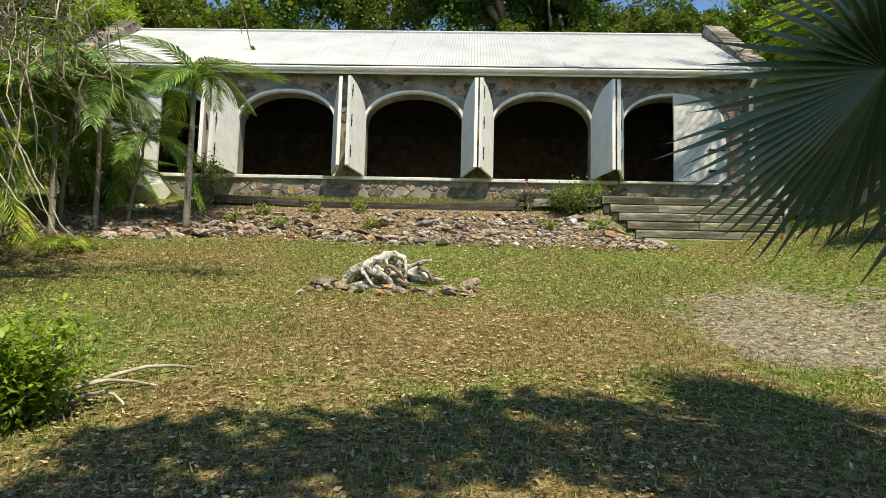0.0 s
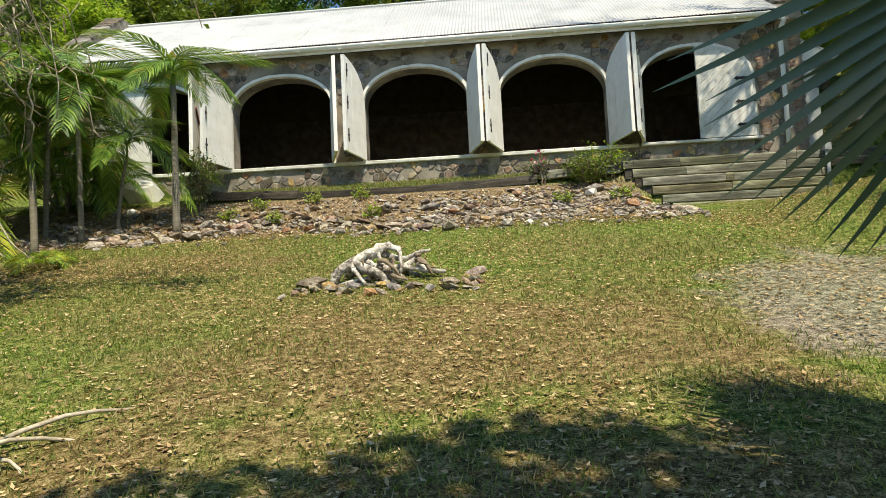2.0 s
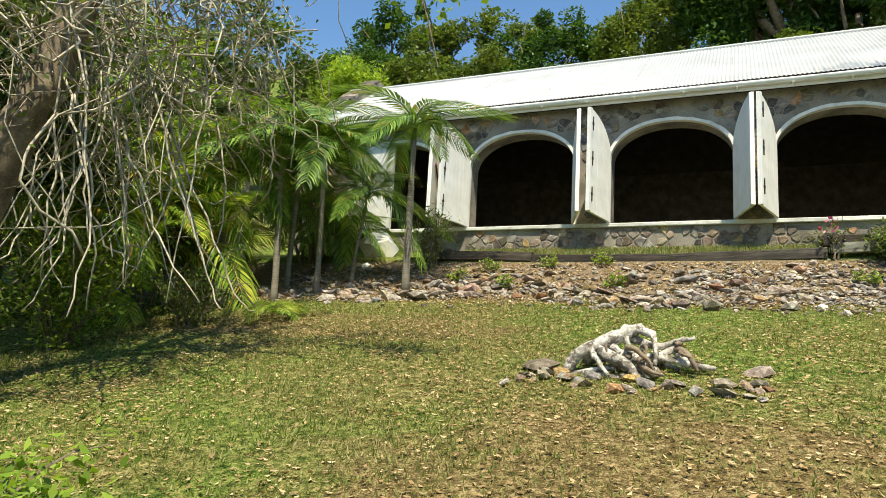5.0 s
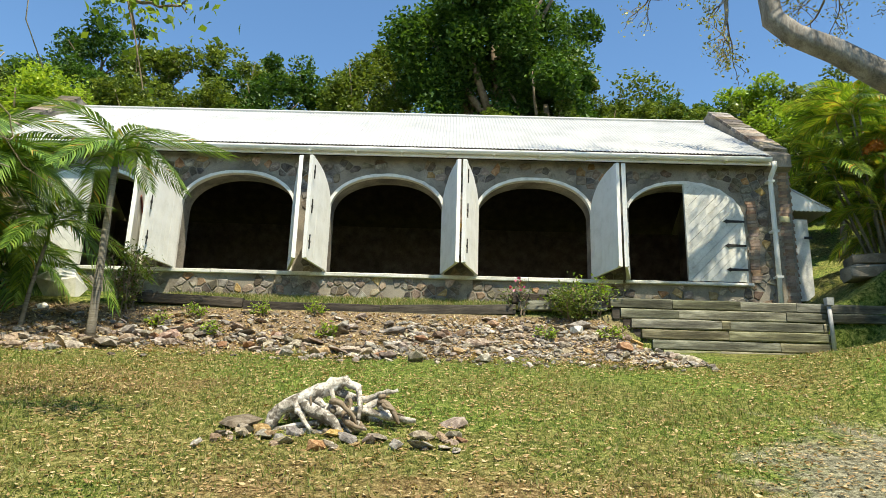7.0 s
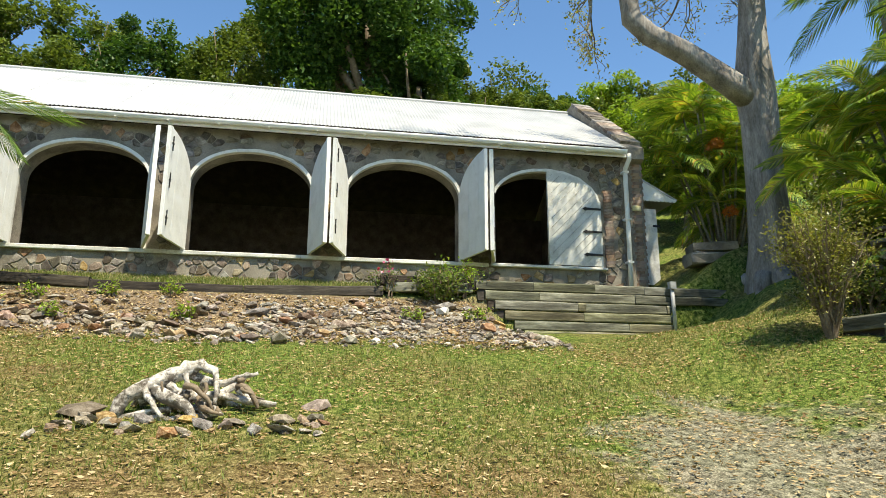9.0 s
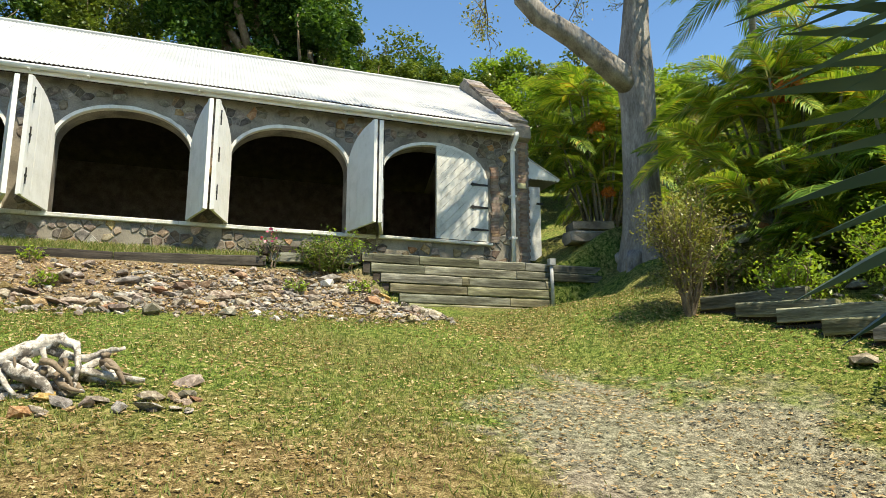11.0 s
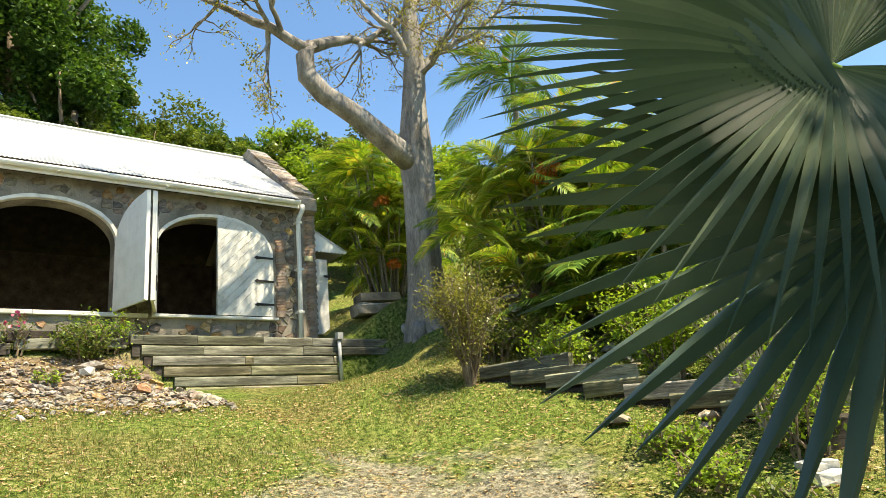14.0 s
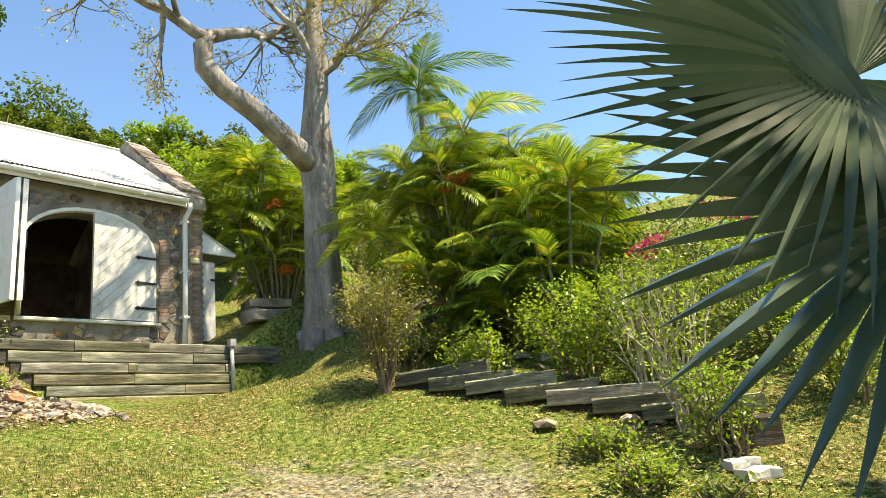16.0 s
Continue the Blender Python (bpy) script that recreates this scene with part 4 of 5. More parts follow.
palm(-9.99, -3.6, 2.62, (-0.02, 0.0), 9, 0.85, DROOPING, 1, "slender young palm with drooping feather fronds on the bank", radius=0.065)
palm(-12.06, -4.35, 2.3, (-0.2, 0.1), 9, 1.0, DROOPING, 2, "slim palm with a grey trunk on the shaded bank", "palms on the bank")
palm(-11.56, -3.86, 2.4, (-0.1, 0.05), 9, 0.9, DROOPING, 3, "slim palm with a grey trunk on the shaded bank", "palms on the bank", 0.05)
palm(-12.46, -3.5, 2.8, (0.1, 0.0), 9, 1.1, DROOPING, 4, "slim palm with a grey trunk on the shaded bank", "palms on the bank", 0.05)
palm(-13.4, -4.3, 2.7, (-0.1, 0.2), 10, 1.1, DROOPING, 5, "slim palm with a grey trunk on the shaded bank", "palms on the bank")
palm(-11.35, -3.1, 1.3, (0.25, -0.1), 6, 0.75, DROOPING, 6, "small leaning palm beside the pale boulder", radius=0.035)
for k, (x, y, n, h, sp, sz) in enumerate(((-14.2, -5.2, 9, 3.4, 1.0, 1.0), (-13.0, -1.9, 8, 3.4, 0.9, 0.95), (-15.3, -3.4, 8, 4.2, 1.2, 1.1), (-16.2, -6.0, 8, 3.4, 1.2, 1.1), (-13.9, -6.9, 7, 2.6, 0.9, 0.9))):
    areca(x, y, n, h, sp, sz, FEATHER if k % 2 else GOLDEN, 30 + k, "clump of green feather palms beyond the bank", 6)
g = random.Random(77)
fern = thing("fern_palm_seedling", on_land(-10.95, -5.6), "small bright green palm seedling on the rubble", "seedling")
palm_crown(fern, Vector((0, 0, 0.1)), 7, GOLDEN, 0.42, g, (10, 60))

# right of the building
areca(4.6, 0.6, 24, 4.2, 1.2, 0.78, GOLDEN, 51, "tall clump of sunlit feather palms beyond the gable", 6)
areca(6.2, 2.4, 9, 4.0, 1.2, 1.0, GOLDEN, 52, "tall clump of sunlit feather palms beyond the gable", 6)
areca(4.5, -5.2, 26, 4.3, 1.5, 0.82, GOLDEN, 53, "large yellow-green clump of feather palms in the garden", 7)
areca(4.2, -7.3, 15, 3.0, 1.2, 0.75, GOLDEN, 54, "large yellow-green clump of feather palms in the garden", 6)
areca(6.6, -6.3, 14, 4.4, 1.4, 0.85, GOLDEN, 55, "large yellow-green clump of feather palms in the garden", 6)
areca(4.1, -6.7, 8, 1.8, 0.9, 0.95, FEATHER, 56, "low dark green clump of feather palms in the garden", 6)
palm(4.4, -4.7, 4.5, (0.0, 0.0), 11, 0.95, FEATHER, 57, "taller palm with a round feather crown in the garden", radius=0.08)
for x, y, z, s in ((4.0, -0.2, 2.9, 0.3), (4.1, -0.35, 1.3, 0.18), (3.75, -5.9, 1.5, 0.28)):
    gg = np.random.default_rng(int(100 * s))
    fr = thing("fruit_cluster", (0, 0, 0), "hanging cluster of orange palm fruit stalks", "fruit", "palm fruit")
    tagged(leaves("fruit_strand", clump_points((x, y, z), (s, s, s * 0.8), 260, gg), 0.12, ORANGE, fr, 3, 0.25, 0.6), kind="stuff")


# ---- fan palm beside the walker ----
def fan_frond(root, hub, out, up, radius, seed, segs=46, arc=300, droop=0.28, web=0.36, name="fan_frond"):
    """A round fan blade: folded segments joined near the hub, free and drooping towards their tips."""
    g = random.Random(seed)
    hub, out, up = Vector(hub), Vector(out).normalized(), Vector(up)
    side = out.cross(up).normalized()
    nrm = side.cross(out).normalized()
    blade = new(name)
    blade.parent = root
    for i in range(segs):
        an = radians(-arc / 2 + arc * (i + 0.5) / segs)
        d = (out * math.cos(an) + side * math.sin(an)).normalized()
        w = nrm.cross(d).normalized()
        ln = radius * (0.8 + 0.2 * math.cos(an * 0.6)) * g.uniform(0.92, 1.06)
        half = math.tan(radians(arc / segs / 2))
        vs, fs = [], []
        k = 7
        bent = droop * g.uniform(0.6, 1.5)
        for j in range(k + 1):
            t = j / k
            r = ln * (0.004 + 0.996 * t)
            wid = min(r * half * 1.05, ln * web * half * 1.2) * (1 if t < 0.5 else max(1 - ((t - 0.5) / 0.5) ** 1.35, 0.02))
            c = hub + d * r + nrm * (0.09 * ln * math.sin(t * 2.2)) - Vector((0, 0, 1)) * bent * ln * t ** 2.6
            fold = nrm * wid * 1.5
            vs += [c + w * wid - fold * 0.6, c + fold * 0.6, c - w * wid - fold * 0.6]
        for j in range(k):
            a, b = 3 * j, 3 * j + 3
            fs += [(a, b, b + 1, a + 1), (a + 1, b + 1, b + 2, a + 2)]
        put("segment", [tuple(v) for v in vs], fs, FAN, blade)
    return blade


fan = thing("fan_palm", (0, 0, 0), "fan palm with large stiff blue-green folded leaves", "palm")
HUBS = [((-1.9, -12.65, -1.5), (-0.75, 0.6, 0.02), (-0.62, -0.65, 0.35), 1.42, 11, 0.0),
        ((-2.0, -12.78, -2.12), (-0.76, 0.35, -0.6), (-0.61, -0.73, 0.3), 1.38, 12, 0.03),
        ((-3.45, -13.92, -2.64), (-0.4, 0.4, -0.4), (0.2, -0.6, -0.77), 0.74, 13, 0.05),
        ((-1.2, -14.3, -1.5), (0.6, -0.8, 0.2), (0.2, 0.3, 0.9), 1.0, 14, 0.3),
        ((-0.3, -13.0, -1.3), (0.9, 0.3, 0.2), (-0.2, -0.3, 0.9), 1.0, 15, 0.3)]
HEART = Vector((-1.2, -13.3, -2.6))
Shape().tube([(-1.2, -13.3, land(-1.2, -13.3) - 0.1), (-1.2, -13.3, -3.2), HEART], [0.16, 0.14, 0.11], 12, 0.06).put("trunk", PALM_BARK, fan, smooth=True)
for hub, out, up, rad, seed, dr in HUBS:
    fan_frond(fan, hub, out, up, rad, seed, droop=dr, arc={11: 320, 12: 250, 13: 250}.get(seed, 290), segs={11: 76, 12: 44, 13: 46}.get(seed, 60), web=0.52 if seed == 12 else 0.36)
    Shape().tube(bend_path(HEART, hub, (0, 0, 0.12), 6), [0.028, 0.024, 0.021, 0.019, 0.017, 0.016, 0.014], 7).put("petiole", PALM_LEAF, fan, smooth=True)


# ---- trees, shrubs and vines ----
def grow(start, direction, length, radius, depth, g, out, twigs, bendy=0.35, up=0.12, split=(2, 3), shrink=0.72):
    """Branches off, limb by limb; gathers (path, radii) and the twig ends."""
    p, d = Vector(start), Vector(direction).normalized()
    path, rad = [p.copy()], [radius]
    n = 5
    for i in range(n):
        d = (d + Vector((g.gauss(0, bendy), g.gauss(0, bendy), g.gauss(0, bendy) + up)) * 0.4).normalized()
        p = p + d * length / n
        path.append(p.copy())
        rad.append(radius * (1 - 0.4 * (i + 1) / n))
    out.append((path, rad))
    if depth == 0:
        twigs += path[2:]
        return
    for k in range(g.randint(*split)):
        i = g.randint(2, n)
        nd = (d + Vector((g.gauss(0, 0.7), g.gauss(0, 0.7), g.gauss(0, 0.45)))).normalized()
        grow(path[i], nd, length * shrink * g.uniform(0.75, 1.15), rad[i] * 0.62, depth - 1, g, out, twigs, bendy, up, split, shrink)
    grow(path[-1], d, length * shrink, rad[-1] * 0.9, depth - 1, g, out, twigs, bendy, up, split, shrink)


# big grey tree at the end of the sleeper wall
g = random.Random(26)
BX, BY = 3.4, -2.55
big = thing("silk_tree", (0, 0, 0), "large grey smooth-barked tree with sparse young leaves", "tree")
trunk = [(BX - 0.05, BY, -1.6), (BX - 0.02, BY, -0.9), (BX, BY, 0.0), (BX + 0.02, BY, 1.2), (BX + 0.05, BY, 2.4), (BX + 0.02, BY, 3.1), (BX + 0.08, BY, 4.2), (BX + 0.2, BY, 5.4), (BX + 0.15, BY, 6.6), (BX + 0.4, BY, 7.8)]
Shape().tube(trunk, [0.74, 0.52, 0.39, 0.34, 0.33, 0.36, 0.26, 0.22, 0.17, 0.11], 30, 0.012, rng=g, flute=0.075).put("trunk", BARK, big, smooth=True)
limb = [(BX, BY, 2.85), (2.75, BY - 0.02, 3.25), (2.0, BY + 0.02, 3.75), (1.35, BY + 0.1, 4.1), (1.02, BY + 0.15, 4.45), (1.0, BY + 0.18, 4.9), (1.12, BY + 0.2, 5.2)]
Shape().tube(limb, [0.28, 0.24, 0.215, 0.2, 0.2, 0.18, 0.15], 22, 0.015, rng=g, flute=0.06).put("limb", BARK, big, smooth=True)
for k in range(7):
    an = -2.6 + k * 0.75
    r = g.uniform(0.9, 1.35)
    a = (BX + 0.42 * math.cos(an), BY + 0.42 * math.sin(an), -0.6)
    x2, y2 = BX + r * math.cos(an), BY + r * math.sin(an)
    Shape().tube(bend_path(a, (x2, y2, land(x2, y2) - 0.05), (0, 0, -0.1), 5, 0.03, g), [0.16, 0.14, 0.11, 0.08, 0.06, 0.03], 8, 0.1, rng=g).put("root", BARK, big, smooth=True)
out, twigs = [], []
for st, d, ln, r in (((1.1, BY + 0.2, 5.1), (-1.0, 0.1, -0.05), 1.5, 0.13), ((1.12, BY + 0.2, 5.15), (0.7, 0.1, 0.75), 1.7, 0.14), ((BX + 0.1, BY, 4.9), (0.8, -0.3, 0.75), 1.6, 0.12), ((BX + 0.15, BY, 5.4), (-0.6, 0.4, 0.5), 1.5, 0.1),
                     ((BX + 0.2, BY, 6.0), (0.6, 0.5, 0.6), 1.5, 0.1), ((BX + 0.2, BY, 6.6), (-0.5, -0.5, 0.6), 1.4, 0.1), ((BX + 0.3, BY, 7.4), (0.2, 0.1, 1), 1.3, 0.09), ((BX + 0.15, BY, 5.0), (0.2, -0.8, 0.35), 1.3, 0.07)):
    grow(st, d, ln, r, 4, g, out, twigs, 0.5, 0.06, (2, 3), 0.7)
s, t = Shape(), Shape()
for path, rad in out:
    (s if rad[0] > 0.03 else t).tube(path, [max(q, 0.006) for q in rad], 6 if rad[0] > 0.03 else 3, rng=g)
tagged(s.put("bough", BARK, big, smooth=True), kind="stuff")
tagged(t.put("twig", BROWN_TWIG, big), kind="stuff")
gg = np.random.default_rng(3)
tw = np.array([tuple(p) for p in twigs])
pick = tw[gg.integers(0, len(tw), 13000)] + gg.normal(size=(13000, 3)) * 0.1
leaves("crown", pick, 0.07, YOUNG_LEAF, big, 4, 0.5, label="sparse yellow-green young leaves")


def crown_tree(x, y, height, radii, n, size, material, seed, label, name="tree", category="tree", lumps=26, group="", base=None, trunk_r=0.18):
    g = random.Random(seed)
    z = land(x, y) if base is None else base
    root = thing(name, (x, y, z), label, category, group)
    Shape().tube(bend_path((0, 0, -0.3), (g.uniform(-.3, .3), g.uniform(-.3, .3), height), (0.2, 0, 0), 6, 0.05, g), [trunk_r * (1.2 - 0.13 * i) for i in range(7)], 8, 0.06, rng=g).put("trunk", BROWN_TWIG, root, smooth=True)
    lim = Shape()
    for k in range(6):
        an = k * 1.05 + g.uniform(-.3, .3)
        lim.tube(bend_path((0, 0, height * g.uniform(0.45, 0.85)), (radii[0] * 0.6 * math.cos(an), radii[1] * 0.6 * math.sin(an), height + g.uniform(-0.2, 0.5) * radii[2]), (0, 0, -0.15), 4, 0.06, g), [trunk_r * q for q in (0.5, 0.4, 0.3, 0.2, 0.1)], 6, rng=g)
    tagged(lim.put("limb", BROWN_TWIG, root, smooth=True), kind="stuff")
    gg = np.random.default_rng(seed)
    leaves("crown", clump_points((0, 0, height), radii, n, gg, 0.5, lumps), size, material, root, seed + 1, 0.55, flat=0.45)
    return root


def shrub(x, y, height, radius, n, size, material, seed, label, stems=9, bark=BROWN_TWIG, name="shrub", leafy=(0.35, 1.0), group="", category="shrub", foot=0.12, dz=0.0):
    """Many thin stems from one foot, branching, with leaves on their upper parts."""
    g = random.Random(seed)
    root = thing(name, (x, y, land(x, y) + dz), label, category, group)
    st, ends = Shape(), []
    for k in range(stems):
        an = k * 2.4 + g.uniform(-0.4, 0.4)
        r = radius * math.sqrt((k + 0.5) / stems)
        top = Vector((r * math.cos(an), r * math.sin(an), height * g.uniform(0.75, 1.0) * (1 - 0.3 * (r / radius) ** 2)))
        path = bend_path((foot * math.cos(an), foot * math.sin(an), -0.05), top, (-0.15 * r * math.cos(an), -0.15 * r * math.sin(an), 0), 7, 0.03, g)
        st.tube(path, [0.017 - 0.0018 * i for i in range(8)], 5, rng=g)
        for q in range(4):
            i = g.randint(2, 6)
            e = path[i] + Vector((g.gauss(0, 0.25), g.gauss(0, 0.25), g.uniform(0.15, 0.45))) * radius
            st.tube(bend_path(path[i], e, (0, 0, 0.03), 3, 0.02, g), [0.008, 0.007, 0.005, 0.003], 4, rng=g)
            ends += [path[i].lerp(e, 0.5), e]
        ends += [p for p in path if leafy[0] * height < p.z <= leafy[1] * height]
    tagged(st.put("stem", bark, root), kind="stuff")
    gg = np.random.default_rng(seed)
    e = np.array([tuple(p) for p in ends])
    pts = e[gg.integers(0, len(e), n)] + gg.normal(size=(n, 3)) * radius * 0.13
    pts[:, 2] = np.maximum(pts[:, 2], 0.03)
    leaves("foliage", pts, size, material, root, seed + 1, 0.5, flat=0.3)
    return root


# bare bushy shrub at the lawn's corner
shrub(1.22, -6.4, 1.85, 0.66, 5600, 0.045, OLIVE_LEAF, 61, "twiggy rounded shrub with small olive leaves on bare stems", 30, BROWN_TWIG, leafy=(0.6, 1.0), foot=0.04)
# by the front wall
shrub(-10.2, -2.25, 1.25, 0.5, 900, 0.07, HILL_LEAF, 62, "dark leggy shrub against the front wall", 12, leafy=(0.0, 1.0))
bg = shrub(-2.75, -2.1, 0.5, 0.5, 1900, 0.065, HILL_LEAF, 63, "low leafy green shrub at the end of the sleepers", 16, leafy=(0.0, 1.0))
shrub(-2.3, -1.9, 0.55, 0.55, 800, 0.06, BRIGHT_LEAF, 69, "trailing green shrub over the sleeper wall", 10, leafy=(0.0, 1.0))
fs_ = shrub(-3.6, -1.95, 0.55, 0.3, 260, 0.06, HILL_LEAF, 64, "small rose bush with pink flowers by the edging", 7, leafy=(0.0, 1.0))
gg = np.random.default_rng(9)
leaves("flower", clump_points((0, 0, 0.5), (0.25, 0.25, 0.15), 24, gg), 0.06, FLOWER, fs_, 5, 0.9, label="pink flowers")
for k, (x, y) in enumerate(((-7.9, -2.3), (-8.9, -2.5), (-9.3, -3.0), (-7.0, -2.2), (-6.6, -3.3), (-3.3, -3.1), (-2.3, -3.0), (-8.3, -3.4))):
    shrub(x, y, 0.22, 0.2, 130, 0.07, BRIGHT_LEAF, 200 + k, "small green weed growing among the rubble", 6, name="weed", group="weeds on the bank", category="weed", leafy=(0, 1))

# garden on the right: planted slope above the sleepers
for k, (x, y, h, r, n, sz, m, lab) in enumerate((
    (2.5, -8.6, 1.5, 0.8, 4200, 0.06, BRIGHT_LEAF, "loose bright green shrub above the garden sleepers"),
    (3.2, -9.6, 1.9, 0.9, 4200, 0.06, HILL_LEAF, "loose green shrub in the garden"),
    (2.1, -7.3, 0.7, 0.6, 1500, 0.07, BRIGHT_LEAF, "low bright green shrub above the garden sleepers"),
    (2.75, -6.1, 0.5, 0.5, 1300, 0.06, OLIVE_LEAF, "low olive shrub beside the tree"),
    (1.35, -10.6, 0.9, 0.5, 1300, 0.06, BRIGHT_LEAF, "loose bright green shrub above the garden sleepers"),
    (0.5, -10.2, 0.2, 0.38, 700, 0.06, BRIGHT_LEAF, "low green plant at the lawn's edge"),
    (0.9, -9.6, 0.2, 0.38, 700, 0.06, BRIGHT_LEAF, "low green plant at the lawn's edge"),
    (0.3, -10.9, 0.25, 0.35, 600, 0.06, HILL_LEAF, "low green plant at the lawn's edge"),
    (2.2, -5.9, 0.6, 0.5, 900, 0.07, HILL_LEAF, "low green shrub beside the shrub"),
    (4.2, -10.4, 2.0, 1.0, 2600, 0.08, BRIGHT_LEAF, "loose green shrub in the garden"),
    (5.6, -8.8, 2.2, 1.2, 2800, 0.09, HILL_LEAF, "loose green shrub in the garden"),
    (3.1, -11.3, 1.2, 0.8, 2400, 0.06, BRIGHT_LEAF, "loose bright green shrub in the garden"),
    (4.5, -11.9, 1.5, 0.9, 2400, 0.07, HILL_LEAF, "loose green shrub in the garden"),
    (6.4, -11.7, 1.6, 1.0, 2400, 0.08, BRIGHT_LEAF, "loose bright green shrub in the garden"),
    (4.4, -3.6, 1.4, 0.9, 2200, 0.08, BRIGHT_LEAF, "loose bright green shrub in the garden"),
    (5.4, -2.0, 1.3, 0.9, 2000, 0.08, HILL_LEAF, "loose green shrub in the garden"))):
    shrub(x, y, h, r, n, sz, m, 300 + k, lab, 12, leafy=(0.15, 1), group="garden shrubs")
shrub(1.75, -10.15, 1.75, 0.5, 500, 0.06, BRIGHT_LEAF, 330, "tall leggy shrub with bare upright stems", 15, TWIG, leafy=(0.6, 1))
shrub(2.4, -9.5, 1.8, 0.55, 700, 0.06, BRIGHT_LEAF, 331, "tall leggy shrub with bare upright stems", 15, TWIG, leafy=(0.6, 1))
for k, (x, y, h, r) in enumerate(((4.0, -9.0, 1.6, 0.7), (5.0, -10.4, 1.9, 0.8), (6.2, -9.6, 2.0, 0.9))):
    b = shrub(x, y, h, r, 1500, 0.08, BRIGHT_LEAF, 340 + k, "bougainvillea with magenta flowers on thin stems", 12, TWIG, leafy=(0.4, 1), name="bougainvillea", group="bougainvillea")
    gg = np.random.default_rng(k)
    tagged(leaves("flower", clump_points((0, 0, h * 0.95), (r * 0.8, r * 0.8, 0.25), 130, gg, 0.3, 6), 0.075, FLOWER, b, 6, 0.9, label="magenta flowers"), kind="stuff")

# garden sleepers stepping down along the lawn
gs = thing("garden_sleepers", (0, 0, 0), "dark timber sleepers stepping down the garden edge", "edging", kind="structure")
g = random.Random(8)
for k in range(7):
    x, y = 1.34 + 0.06 * k, -6.45 - 0.53 * k
    turn = -62 + g.uniform(-6, 6)
    z = land(x, y)
    s = Shape().box((0, -0.1, -0.085), (g.uniform(0.95, 1.25), 0.1, 0.085), 0.009, 0.016, g)
    ob = s.put("sleeper", TIMBER, gs)
    ob.matrix_basis = pose(x + 0.06, y, z + 0.12 + g.uniform(-0.02, 0.02), g.uniform(-4, 4), g.uniform(-4, 2), turn)
    # lower sleeper: dark wood, and its shaded front painted in the same colour
    s = Shape().box((0, -0.1, -0.3), (g.uniform(0.8, 1.1), 0.1, 0.0), 0.012, 0.016, g)
    ob = s.put("under_sleeper", DARK_TIMBER, gs)
    ob.matrix_basis = pose(x + 0.1, y + 0.06, z + 0.04, 0, 0, turn + g.uniform(-3, 3))
s = Shape().box((0, -0.12, -0.15), (0.5, 0.12, 0.3), 0.014, 0.02, g)
ob = s.put("sleeper", DARK_TIMBER, gs)
ob.matrix_basis = pose(1.5, -10.5, land(1.5, -10.5) - 0.06, 0, 0, -50)
for x, y, w in ((1.0, -10.92, 0.3), (1.12, -10.75, 0.26)):
    ob = Shape().box((-w / 2, -0.1, -0.04), (w / 2, 0.1, 0.045), 0.012, 0.015, g).put("slab", PALE_ROCK)
    ob.matrix_basis = pose(x, y, land(x, y) + 0.03, 2, -3, -38 + 60 * (w - 0.3))
    tagged(ob, "pale flat stone slab lying at the lawn's edge", "slab", "pale slabs")
for k in range(80):
    f = g.random()
    x, y = 2.6 - 1.5 * f + g.uniform(0.1, 1.2), -6.0 - 4.3 * f + g.uniform(-0.3, 0.5)
    lay_rock("garden_rock", x, y, g.uniform(0.12, 0.32), None, g=g)
    tagged(scene.collection.objects[-1], "grey rock lying among the garden plants", "rock", "garden rocks")

# low ruined wall and path slab behind the tree
g = random.Random(44)
gw = thing("garden_wall", (0, 0, 0), "low ruined wall of grey rubble among the palms", "wall", kind="structure")
for row in range(5):
    for k in range(9 - row):
        x = 3.05 + 0.2 * k + 0.08 * row + g.uniform(-0.04, 0.04)
        y = -4.75 - 0.24 * k + g.uniform(-0.08, 0.08)
        sz = g.uniform(0.26, 0.4)
        ob = new("stone", g.choice(ROCKS))
        ob.parent = gw
        ob.matrix_basis = Matrix.LocRotScale((x, y, land(x, y) + 0.03 + 0.17 * row), Euler((g.uniform(-.4, .4), g.uniform(-.4, .4), g.uniform(0, 6.28))), (sz, sz, sz))
path = thing("path", (0, 0, 0), "pale worn stone path steps behind the tree", "path", kind="structure")
for x, y in ((2.85, -1.55), (3.15, -1.0), (3.5, -0.45), (3.9, 0.15), (4.3, 0.8)):
    ob = Shape().box((-0.5, -0.26, -0.14), (0.5, 0.26, 0.07), 0.02, 0.02, g).put("slab", MORTAR, path)
    ob.matrix_basis = pose(x, y, land(x, y) + 0.02, g.uniform(-3, 3), g.uniform(-3, 3), g.uniform(-14, 4))


